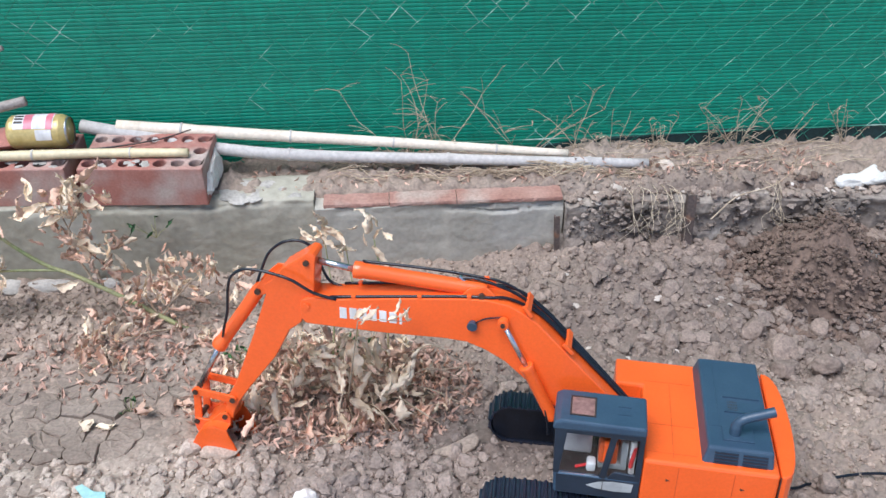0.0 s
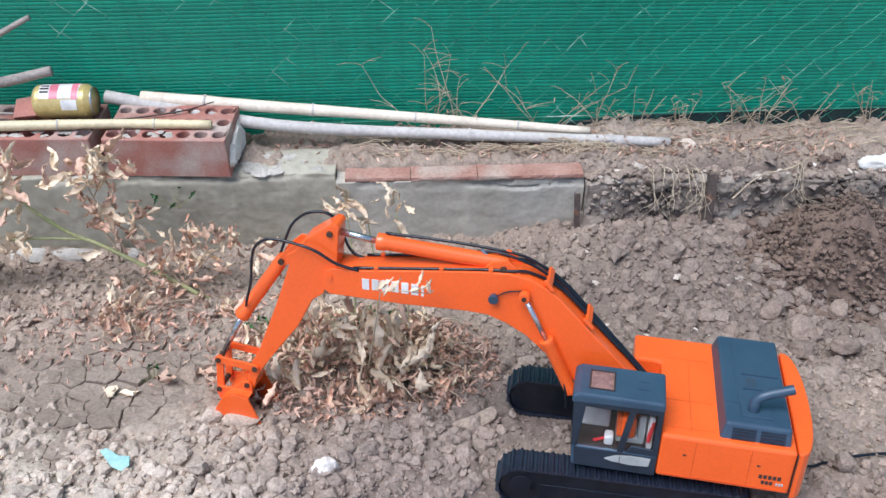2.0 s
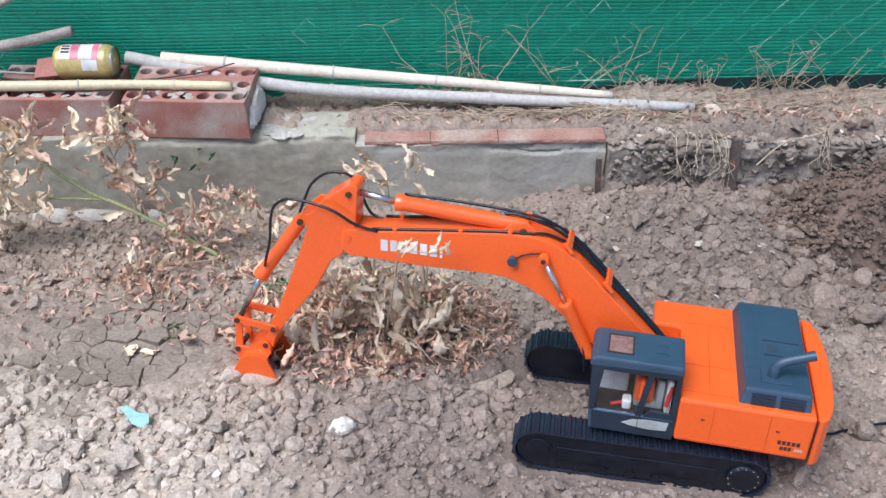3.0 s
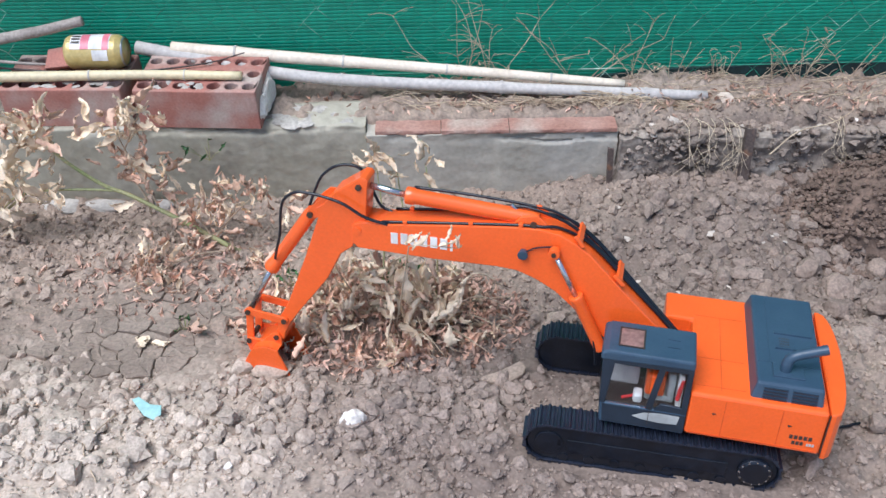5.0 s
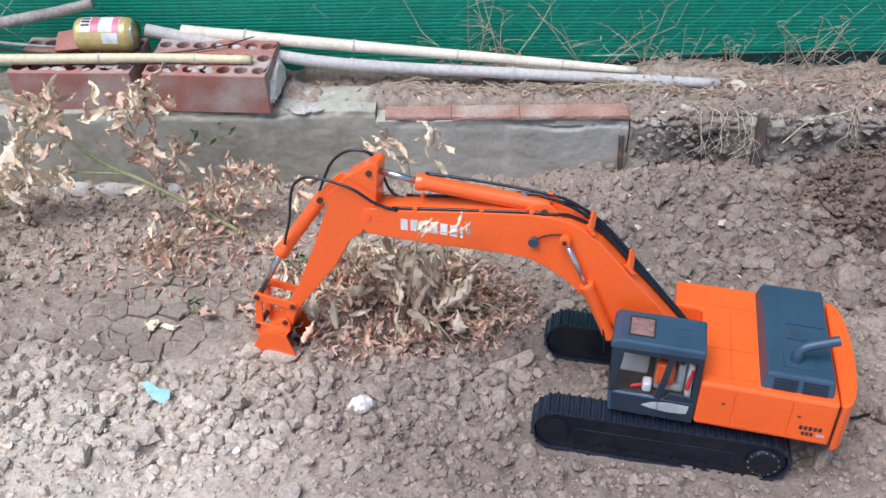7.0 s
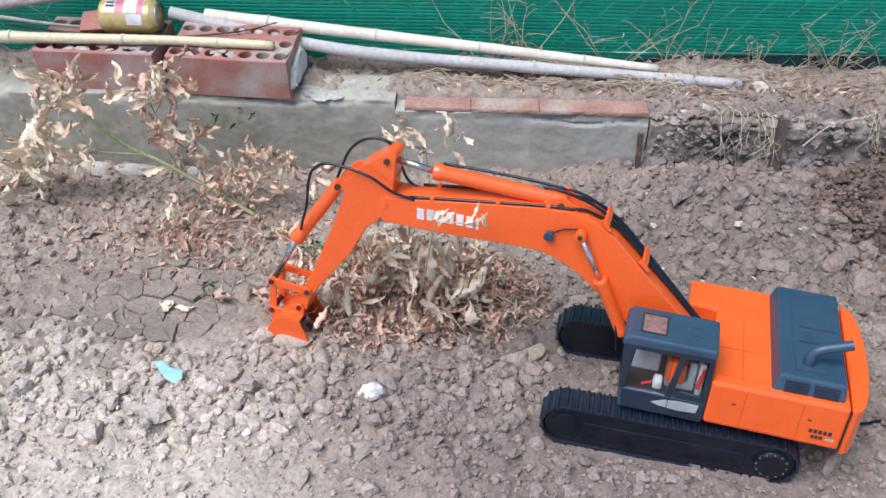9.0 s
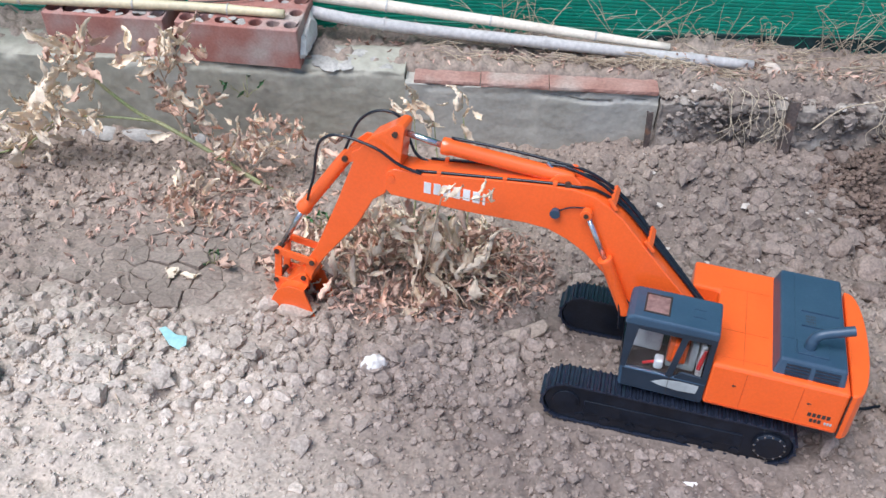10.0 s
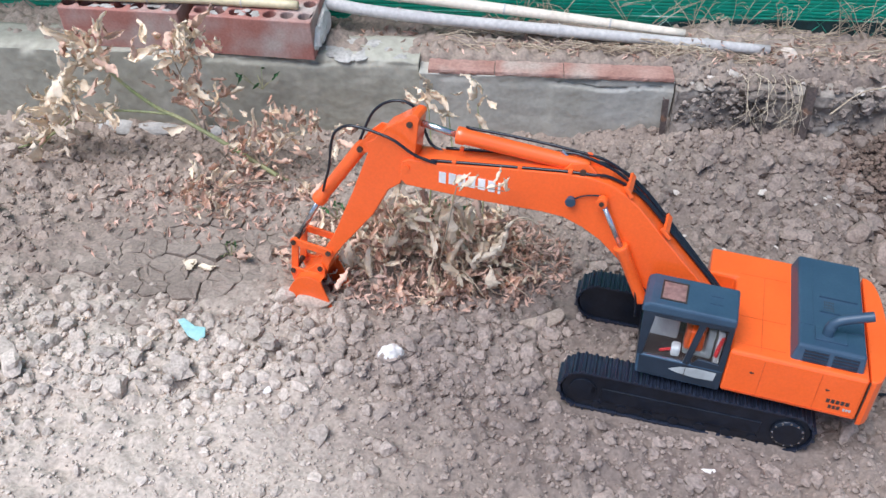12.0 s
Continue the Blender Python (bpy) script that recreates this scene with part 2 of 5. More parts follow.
def part(name, shape, mat, parent=None, label="", m=None, smooth=False, bevel=0.0):
    me = shape if isinstance(shape, bpy.types.Mesh) else shape.mesh(name, mat, smooth)
    ob = new(name, me)
    if parent:
        ob.parent = parent
    if m is not None:
        ob.matrix_basis = m
    if bevel:
        mod = ob.modifiers.new("bevel", 'BEVEL')
        mod.width, mod.segments, mod.limit_method, mod.angle_limit = bevel, 2, 'ANGLE', radians(35)
        mod.harden_normals = False
    return tagged(ob, label)


def spline(points, steps=8):
    """Points along a smooth line through the given ones."""
    p = [Vector(q) for q in points]
    p = [2 * p[0] - p[1]] + p + [2 * p[-1] - p[-2]]
    out = []
    for i in range(1, len(p) - 2):
        for s in range(steps):
            t = s / steps
            a, b, c, d = p[i - 1:i + 3]
            out.append(0.5 * ((2 * b) + (c - a) * t + (2 * a - 5 * b + 4 * c - d) * t * t + (3 * b - a - 3 * c + d) * t ** 3))
    return out + [p[-2]]


def hashed(ix, iy, seed):
    h = np.sin(ix * 127.1 + iy * 311.7 + seed * 74.7) * 43758.5453
    return h - np.floor(h)


def vnoise(x, y, scale, seed=0, octaves=3):
    """Smooth noise from -1 to 1."""
    total, amp, norm = 0, 1.0, 0
    for o in range(octaves):
        u, w = x * scale * 2 ** o, y * scale * 2 ** o
        i, j = np.floor(u), np.floor(w)
        a, b = u - i, w - j
        a, b = a * a * (3 - 2 * a), b * b * (3 - 2 * b)
        s = seed + o * 13
        q = (hashed(i, j, s) * (1 - a) + hashed(i + 1, j, s) * a) * (1 - b) + (hashed(i, j + 1, s) * (1 - a) + hashed(i + 1, j + 1, s) * a) * b
        total, norm, amp = total + amp * (2 * q - 1), norm + amp, amp * 0.5
    return total / norm


def cells(x, y, scale, seed=0):
    """Distances to the nearest and second nearest of scattered centres, and the nearest one's chance."""
    u, w = x * scale, y * scale
    i, j = np.floor(u), np.floor(w)
    f1, f2, who = np.full(u.shape, 9.0), np.full(u.shape, 9.0), np.zeros(u.shape)
    for di in (-1, 0, 1):
        for dj in (-1, 0, 1):
            cx, cy = i + di + hashed(i + di, j + dj, seed), j + dj + hashed(i + di, j + dj, seed + 5)
            d = np.hypot(u - cx, w - cy)
            near = d < f1
            f2 = np.where(near, f1, np.minimum(f2, d))
            who = np.where(near, hashed(i + di, j + dj, seed + 9), who)
            f1 = np.where(near, d, f1)
    return f1, f2, who


def smooth(v, a, b):
    t = np.clip((v - a) / (b - a), 0, 1)
    return t * t * (3 - 2 * t)


# ---- ground: one sheet of soil to the horizon ----
def cracked(x, y):
    """Where the mud has dried into plates."""
    return np.clip(1.25 - np.hypot((x + 0.37) / 0.24, (y + 0.465) / 0.165) + 0.2 * vnoise(x, y, 9, 4), 0, 1)


def base_height(x, y):
    x, y = np.asarray(x, float), np.asarray(y, float)
    z = -0.1023 - 0.0206 * np.clip(x, -2, 2) - 0.1616 * np.clip(y, -1.05, 0.3)
    z = z + 0.065 * smooth(x, 0.15, 0.62) * smooth(y, -0.36, -0.04)
    z = z - 0.02 * smooth(x, -0.1, -0.4) * smooth(y, -0.2, -0.03)
    z = z - 0.018 * np.exp(-((x + 0.27) / 0.13) ** 2) * smooth(y, -0.2, -0.03)
    # bank with a ragged edge where the kerb stops, level strip behind it
    edge = 0.030 * vnoise(x, y * 0.4, 16, 3) + 0.012 * vnoise(x, y, 40, 5)
    bank = np.where(x > 0.47, smooth(y, -0.012 + 0.5 * edge, 0.03 + 0.5 * edge), smooth(y, 0.018, 0.042))
    z = z * (1 - bank) + (0.054 + 0.008 * vnoise(x, y, 10, 8)) * bank
    # a scraped hollow under the bucket
    z = z - 0.022 * np.exp(-(((x + 0.125) / 0.055) ** 2 + ((y + 0.50) / 0.04) ** 2))
    return z


def soil_height(x, y):
    z = base_height(x, y)
    fade = np.clip(1 - (np.hypot(x, y + 0.4) - 1.3) / 0.5, 0, 1)
    track = ((np.abs((x - 0.424) * -0.984 + (y + 0.655) * 0.179) < 0.20) & (np.abs(np.abs((x - 0.424) * 0.179 + (y + 0.655) * 0.984) - 0.097) < 0.035))
    crack = cracked(x, y)
    wob = 0.012 * vnoise(x, y, 30, 2)
    rough = (1 - crack) * np.where(track, 0.25, 1.0) * fade
    dusty = np.clip(1.2 - np.hypot((x + 0.15) / 0.32, (y + 0.90) / 0.16), 0, 1)
    rough = rough * (1 - 0.6 * dusty)
    z = z - 0.006 * crack
    g1, g2, gw = cells(x + wob, y - wob, 42, 11)
    h1, h2, hw = cells(x - wob, y + wob, 95, 17)
    z = z + rough * (0.018 * np.clip(0.75 - g1, 0, 1) * (0.2 + 1.3 * gw) + 0.007 * np.clip(0.8 - h1, 0, 1) * (0.2 + 1.3 * hw) + 0.014 * vnoise(x, y, 11, 21, 2) + 0.008 * vnoise(x, y, 45, 31, 3))
    return z + 0.0015 * fade * vnoise(x, y, 160, 41, 2)


def spread_axis(lo, hi, step, far):
    inner = np.arange(lo, hi + step / 2, step)
    outer = np.geomspace(step * 3, far, 26)
    return np.concatenate([lo - outer[::-1], inner, hi + outer])


gx, gy = spread_axis(-1.1, 1.45, 0.0062, 600), spread_axis(-1.12, 0.24, 0.0062, 600)
GX, GY = np.meshgrid(gx, gy)
verts = np.stack([GX, GY, soil_height(GX, GY)], -1).reshape(-1, 3)
nx, ny = len(gx), len(gy)
k = (np.arange(ny - 1)[:, None] * nx + np.arange(nx - 1)[None, :]).ravel()
quads = np.stack([k, k + 1, k + nx + 1, k + nx], -1)


def array_mesh(name, v, q, mat, flat=False):
    """A mesh from arrays of vertices and of faces with equal corner counts."""
    me = bpy.data.meshes.new(name)
    c = q.shape[1]
    me.vertices.add(len(v))
    me.vertices.foreach_set("co", v.astype(np.float32).ravel())
    me.loops.add(q.size)
    me.loops.foreach_set("vertex_index", q.astype(np.int32).ravel())
    me.polygons.add(len(q))
    me.polygons.foreach_set("loop_start", np.arange(0, q.size, c, dtype=np.int32))
    me.polygons.foreach_set("use_smooth", np.full(len(q), not flat))
    me.update(calc_edges=True)
    me.materials.append(mat)
    return me


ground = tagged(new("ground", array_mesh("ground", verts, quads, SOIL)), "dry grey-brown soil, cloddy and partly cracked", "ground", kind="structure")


def lump_prototypes(count, seed, squash=0.7, jag=0.30, level=2):
    """Uneven rounded lumps of unit size."""
    rng = np.random.RandomState(seed)
    out = []
    for c in range(count):
        bm = bmesh.new()
        bmesh.ops.create_icosphere(bm, subdivisions=level, radius=1)
        v = np.array([q.co[:] for q in bm.verts])
        q = np.array([[w.index for w in fc.verts] for fc in bm.faces])
        bm.free()
        for cut in range(7):
            d = rng.normal(size=3)
            d /= np.linalg.norm(d)
            h = v @ d
            v -= np.outer(np.clip(h - rng.uniform(0.45, 0.85), 0, 1) * 0.9, d)
        v *= 1 + jag * rng.uniform(-0.35, 0.35, (len(v), 1))
        v *= rng.uniform(0.75, 1.2, 3) * (1, 1, squash)
        out.append((v, q))
    return out


LUMPS = lump_prototypes(14, 5, jag=0.75)
CRUMBS = lump_prototypes(10, 8, jag=0.9, level=1)


def scatter(name, places, mat, label, category, kinds=LUMPS):
    """Many lumps in one mesh: places are x, y, size, sunk."""
    rng = np.random.RandomState(len(places))
    vs, qs, k = [], [], 0
    xy = np.array(places)
    heights = soil_height(xy[:, 0], xy[:, 1])
    for (x, y, s, sunk), z in zip(places, heights):
        v, q = kinds[rng.randint(len(kinds))]
        a = rng.uniform(0, 6.28)
        b = rng.uniform(-0.5, 0.5)
        rot = np.array([[math.cos(a), -math.sin(a), 0], [math.sin(a), math.cos(a), 0], [0, 0, 1]]) @ np.array([[1, 0, 0], [0, math.cos(b), -math.sin(b)], [0, math.sin(b), math.cos(b)]])
        vs.append(v @ rot.T * s + (x, y, z + s * sunk))
        qs.append(q + k)
        k += len(v)
    return tagged(new(name, array_mesh(name, np.concatenate(vs), np.concatenate(qs), mat, flat=True)), label, category, kind="stuff")


def clear(x, y):
    """Free of the machine's tracks."""
    u, w = (x - 0.424) * -0.984 + (y + 0.655) * 0.179, (x - 0.424) * 0.179 + (y + 0.655) * 0.984
    return not (abs(u) < 0.185 and 0.066 < abs(w) < 0.126)


rng = random.Random(3)
clods, fines, darks = [], [], []
tx, ty = np.random.RandomState(6).uniform(-0.95, 1.25, 22000), np.random.RandomState(7).uniform(-1.02, 0.1, 22000)
tc, tn = cracked(tx, ty), vnoise(tx, ty, 5, 77)
for x, y, c, dn in zip(tx.tolist(), ty.tolist(), tc, tn):
    if len(clods) >= 5600:
        break
    if not clear(x, y) or (x < 0.47 and y > -0.01):
        continue
    dens = (0.45 + 0.45 * dn) * (0.45 if y < -0.78 and x < 0.1 else 1.0)
    band = math.exp(-((y + 0.68 - 0.12 * x) / 0.09) ** 2) if x < 0.25 else 0
    right = 1 if x > 0.5 and -0.5 < y < -0.1 else 0
    if rng.random() > (dens + 0.6 * band + 0.5 * right) * (1 - 0.97 * min(1, c * 2)):
        continue
    s = 0.0050 * math.exp(rng.gauss(0, 0.48)) * (1 + 0.9 * band * rng.random() + 1.0 * right * rng.random() ** 2)
    if s < 0.022:
        clods.append((x, y, s, rng.uniform(0.0, 0.45)))
fx, fy = np.random.RandomState(16).uniform(-0.80, 1.15, 34000), np.random.RandomState(17).uniform(-1.0, 0.05, 34000)
fc, fn = cracked(fx, fy), vnoise(fx, fy, 7, 55)
for x, y, c, dn in zip(fx.tolist(), fy.tolist(), fc, fn):
    if clear(x, y) and not (x < 0.47 and y > -0.01) and rng.random() < (0.85 + 0.5 * dn) * (1 - 0.95 * min(1, c * 2)):
        fines.append((x, y, 0.0024 * math.exp(rng.gauss(0, 0.38)), rng.uniform(0.1, 0.5)))
for i in range(420):
    x = rng.uniform(0.49, 1.25)
    clods.append((x, rng.uniform(-0.085, 0.012), rng.uniform(0.004, 0.009) + 0.012 * rng.random() ** 3, rng.uniform(-0.2, 0.3)))
for i in range(330):
    x, y = rng.uniform(0.475, 1.3), rng.uniform(-0.016, 0.06)
    size = rng.uniform(0.003, 0.007) + 0.010 * rng.random() ** 4
    clods.append((x, y, size, (0.049 - float(soil_height(np.array([x]), np.array([y]))[0])) / size + rng.uniform(0.0, 0.4)))
scatter("soil_clods", clods, CLOD, "loose dry grey-brown clods of earth", "soil clods")
scatter("gravel", fines, CLOD, "fine crumbs of dry earth and grit", "gravel", CRUMBS)


def rough_lump(seed, level=4):
    """A craggy lump of earth of unit size."""
    rng = np.random.RandomState(seed)
    bm = bmesh.new()
    bmesh.ops.create_icosphere(bm, subdivisions=level, radius=1)
    v = np.array([q.co[:] for q in bm.verts])
    q = np.array([[w.index for w in fc.verts] for fc in bm.faces])
    bm.free()
    for cut in range(9):
        d = rng.normal(size=3)
        d /= np.linalg.norm(d)
        v -= np.outer(np.clip(v @ d - rng.uniform(0.5, 0.9), 0, 1) * 0.85, d)
    o = Vector(rng.uniform(-50, 50, 3))
    h = np.array([noise.fractal(Vector(p) * 2.2 + o, 0.9, 2.1, 4) for p in v])
    c = np.array([noise.noise(Vector(p) * 7 + o) for p in v])
    return v * (1 + 0.16 * h + 0.05 * c)[:, None], q


CRAGS = [rough_lump(i) for i in range(6)]

LUMPY = [rough_lump(20 + i, 3) for i in range(12)]
big = []
while len(big) < 620:
    x, y = rng.uniform(-0.85, 0.28), rng.gauss(-0.645, 0.085)
    if clear(x, y) and y < -0.05 and abs(x + 0.30) + 1.6 * abs(y + 0.42) > 0.26 and not (x > -0.22 and y > -0.54):
        big.append((x, y, 0.0082 * math.exp(rng.gauss(0, 0.33)), rng.uniform(-0.1, 0.3)))
while len(big) < 1120:
    x, y = rng.uniform(0.30, 1.15), rng.uniform(-0.5, -0.05)
    if clear(x, y):
        big.append((x, y, 0.0085 * math.exp(rng.gauss(0, 0.40)), rng.uniform(-0.1, 0.3)))
while len(big) < 1230:
    x, y = rng.uniform(-0.9, -0.35), rng.uniform(-0.35, -0.06)
    big.append((x, y, 0.0085 * math.exp(rng.gauss(0, 0.33)), rng.uniform(-0.2, 0.2)))
while len(big) < 1850:
    x, y = rng.uniform(0.02, 1.0), rng.uniform(-0.98, -0.42)
    if math.hypot((x - 0.424) / 0.26, (y + 0.655) / 0.19) > 1 or rng.random() < 0.25 and clear(x, y):
        big.append((x, y, min(0.0100, 0.0056 * math.exp(rng.gauss(0, 0.42))), rng.uniform(-0.1, 0.35)))
scatter("coarse_clods", big, CLOD, "coarse lumps of dry grey-brown earth", "soil clods", LUMPY)


def mud_plate(cx, cy, rivals, r):
    """One dried plate: the cell nearer to its centre than to any rival, with ragged edges and a worn rim."""
    poly = [(cx + 0.05 * math.cos(a), cy + 0.05 * math.sin(a)) for a in (2 * math.pi * i / 10 for i in range(10))]
    for qx, qy in rivals:
        mx, my, dx, dy = (cx + qx) / 2, (cy + qy) / 2, qx - cx, qy - cy
        gap = 0.0012 * math.hypot(dx, dy)
        side = [(x - mx) * dx + (y - my) * dy + gap for x, y in poly]
        cut = []
        for i in range(len(poly)):
            a, b, sa, sb = poly[i - 1], poly[i], side[i - 1], side[i]
            if (sa < 0) != (sb < 0):
                t = sa / (sa - sb)
                cut.append((a[0] + (b[0] - a[0]) * t, a[1] + (b[1] - a[1]) * t))
            if sb < 0:
                cut.append(b)
        poly = cut
        if len(poly) < 3:
            return None
    ring = []
    for i in range(len(poly)):
        a, b = poly[i - 1], poly[i]
        k = max(1, int(math.hypot(b[0] - a[0], b[1] - a[1]) / 0.008))
        ring += [(a[0] + (b[0] - a[0]) * j / k + r.gauss(0, 0.0008), a[1] + (b[1] - a[1]) * j / k + r.gauss(0, 0.0008)) for j in range(k)]
    n, lift, tx_, ty_ = len(ring), r.uniform(-0.003, 0.005), r.gauss(0, 0.05), r.gauss(0, 0.05)
    z0 = float(base_height(cx, cy)) + lift
    slope = [(float(base_height(cx + d, cy + e)) - z0 + lift) / 0.01 for d, e in ((0.01, 0), (0, 0.01))]
    s = Shape()
    for f, dz in ((1.0, -0.016), (1.0, -0.0015), (0.93, 0.0), (0.5, 0.0)):
        s.v += [(cx + (x - cx) * f, cy + (y - cy) * f, z0 + (x - cx) * f * (slope[0] + tx_) + (y - cy) * f * (slope[1] + ty_) + dz + (r.gauss(0, 0.0009) if dz > -0.01 else 0)) for x, y in ring]
    s.v.append((cx, cy, z0 + 0.001))
    s.f = [(j * n + i, j * n + (i + 1) % n, (j + 1) * n + (i + 1) % n, (j + 1) * n + i) for j in range(3) for i in range(n)]
    s.f += [(3 * n + i, 3 * n + (i + 1) % n, 4 * n) for i in range(n)]
    return s


rp = random.Random(44)
centres = [(-0.70 + 0.046 * i + (0.023 if j % 2 else 0) + rp.uniform(-0.016, 0.016), -0.66 + 0.038 * j + rp.uniform(-0.013, 0.013)) for i in range(15) for j in range(13)]
for i, (px_, py_) in enumerate(centres):
    if float(cracked(np.array([px_]), np.array([py_]))[0]) > 0.16:
        s = mud_plate(px_, py_, [q for j, q in enumerate(centres) if j != i and abs(q[0] - px_) < 0.12 and abs(q[1] - py_) < 0.12], rp)
        if s:
            part("mud_plate", s, MUD, ground)


def ground_z(x, y):
    return float(soil_height(np.array([float(x)]), np.array([float(y)]))[0])


# ---- kerb: low concrete wall with chipped top edge ----
def kerb_block(name, x0, x1, y0, y1, z0, top, seed, label, mat=None, ragged=0.0, split=None):
    """A rough concrete block: a wrapped grid with an uneven face and chipped arris."""
    us = np.arange(x0, x1 + 0.002, 0.004)
    prof = [(y0, z0 + (top - z0) * t) for t in np.linspace(0, 1, 80)] + [(y0 + (y1 - y0) * t, top) for t in np.linspace(0.03, 1, 14)] + [(y1, z0)]
    P = np.array(prof)
    U, K = np.meshgrid(us, np.arange(len(prof)))
    Y, Z = P[K, 0], P[K, 1]
    face = (K < 80)
    arris = np.exp(-((Z - top) / 0.012) ** 2 - ((Y - y0) / 0.012) ** 2)
    chip = np.clip(vnoise(U, Y + Z, 16, seed) + 0.15, 0, 1) * arris * 1.6
    out = 0.004 * vnoise(U, Z, 12, seed + 1) + 0.0008 * vnoise(U, Z * 1.3, 70, seed + 2)
    # broken face with hollows, and a cracked line under the top edge
    out = out + ragged * (1.2 * vnoise(U, Z, 22, seed + 5, 4) + 2.2 * np.clip(vnoise(U, Z * 1.3, 11, seed + 6, 2) - 0.1, 0, 1))
    if split:
        line = split[2] + 0.005 * vnoise(U, U * 0, 30, seed + 7) + 0.004 * np.sin(U * 31)
        out = out + 0.010 * np.exp(-((Z - line) / 0.0022) ** 2) * ((U > split[0]) & (U < split[1]) & (vnoise(U, U * 0, 24, seed + 8) > -0.35)) - 0.0035 * (Z < line) * smooth(U, split[0] - 0.02, split[0])
    Y2 = Y + np.where(face, out, 0) + (0.012 + ragged) * chip
    Z2 = Z + np.where(face, 0, 0.003 * vnoise(U, Y, 18, seed + 3) + 0.0015 * vnoise(U, Y, 90, seed + 4)) - (0.012 + ragged) * chip + np.where(face, 0, ragged * 0.4 * vnoise(U, Y, 30, seed + 9))
    v = np.stack([U, Y2, Z2], -1).reshape(-1, 3)
    n = len(us)
    k = (np.arange(len(prof) - 1)[:, None] * n + np.arange(n - 1)[None, :]).ravel()
    me = array_mesh(name, v, np.stack([k, k + 1, k + n + 1, k + n], -1), mat or CONCRETE)
    ob = new(name, me)
    # closed ends
    s = Shape().prism([(y, z) for y, z in prof], x0 + 0.001, x0 + 0.003, "x").prism([(y, z) for y, z in prof], x1 - 0.003, x1 - 0.001, "x")
    part("kerb_end", s, mat or CONCRETE, ob)
    return tagged(ob, label, "kerb", kind="structure")


kerb_block("kerb_1", -1.60, -0.0192, 0.009, 0.100, -0.20, 0.066, 40, "low rough grey concrete kerb wall with chipped top", OLDCONCRETE)
kerb_block("kerb_2", -0.0186, 0.478, -0.002, 0.046, -0.20, 0.052, 60, "smooth rendered concrete kerb block, cracked at the end", split=(0.25, 0.455, 0.036))
kerb_block("kerb_3", 0.4795, 1.70, -0.022, 0.056, -0.20, 0.046, 80, "broken earth-crusted footing that carries the kerb line on", ROUGHCAST, 0.012)

rk = random.Random(91)
crust = []
while len(crust) < 1500:
    x, z = rk.uniform(0.482, 1.35), rk.uniform(-0.06, 0.046)
    if float(vnoise(np.array([x]), np.array([z]), 17, 23)[0]) < 0.15:
        size = 0.0033 * math.exp(rk.gauss(0, 0.6))
        y = -0.020 - 0.10 * max(0.0, -0.01 - z) + rk.gauss(0, 0.004)
        crust.append((x, y, size, (z - ground_z(x, y)) / size))
scatter("bank_crumbs", crust, BANKCLOD, "damp crumbs of earth clinging to the broken footing", "soil clods")

# mortar smear on the kerb beside the brick
rs = random.Random(9)
smear = Shape()
for i in range(11):
    x, y = rs.uniform(-0.205, -0.045), rs.uniform(0.020, 0.085)
    v, q = CRAGS[i % 6]
    sx, sy = rs.uniform(0.018, 0.034), rs.uniform(0.012, 0.022)
    smear.add([(x + a * sx, y + b * sy, 0.064 + c * 0.0045) for a, b, c in v], [tuple(w) for w in q])
tagged(part("mortar_smear", smear, MORTAR, smooth=True), "pale crumbly mortar left on the kerb top", "mortar", kind="structure")

# terracotta strip along the kerb's front edge, in two lengths
strip = tagged(new("terracotta_strip"), "dusty terracotta tile strip bedded on the kerb edge", "tile strip")
for x0, x1, dz, dy in ((-0.001, 0.128, 0.0, 0.002), (0.1295, 0.262, 0.001, 0.0), (0.2635, 0.474, 0.002, -0.002)):
    nx_ = int((x1 - x0) / 0.006)
    s = Shape()
    for i in range(nx_ + 1):
        x = x0 + (x1 - x0) * i / nx_
        wob = [0.0016 * noise.noise(Vector((x * 40, q * 3, 5))) + 0.0012 * noise.noise(Vector((x * 130, q * 7, 2))) for q in range(6)]
        low, high = 0.0515 + dz, 0.0605 + dz
        s.v += [(x, -0.004 + dy + wob[0], low), (x, -0.0045 + dy + wob[1], low + 0.004), (x, -0.0035 + dy + wob[2], high - 0.001), (x, -0.001 + dy + wob[3], high + 0.4 * wob[4]),
                (x, 0.018, high + 0.7 * wob[5]), (x, 0.036 + 2 * wob[1], high - 0.001), (x, 0.040 + 2 * wob[1], low)]
    s.f = [(i * 7 + j, (i + 1) * 7 + j, (i + 1) * 7 + (j + 1) % 7, i * 7 + (j + 1) % 7) for i in range(nx_) for j in range(7)] + [tuple(range(7)), tuple(nx_ * 7 + j for j in range(6, -1, -1))]
    part("tile", s, TILE, strip)

# ---- fence: ribbed green screen behind chain link ----
FY, FS = 0.197, 0.0  # where the screen stands at x = 0, and its slope


def fence_y(x):
    return FY + FS * x


fence = tagged(new("fence"), "green ribbed plastic privacy screen behind rusty-pale chain link", "fence", kind="structure")
fence.matrix_basis = pose(0, FY, 0, 0, 0, math.degrees(math.atan(FS)))
PITCH = 0.0080
rib = Shape()
prof = [(0.0010 * math.sin(a), -0.0039 * math.cos(a)) for a in np.linspace(0, math.pi, 7)]
prof = [(-u, w) for u, w in prof]
NX = 60
for i in range(NX + 1):
    x = -3.0 + 6.5 * i / NX
    sag = 0.0022 * math.sin(x * 2.1) + 0.0016 * math.sin(x * 5.3 + 1)
    rib.v += [(x, u, w + sag) for u, w in prof]
m7 = len(prof)
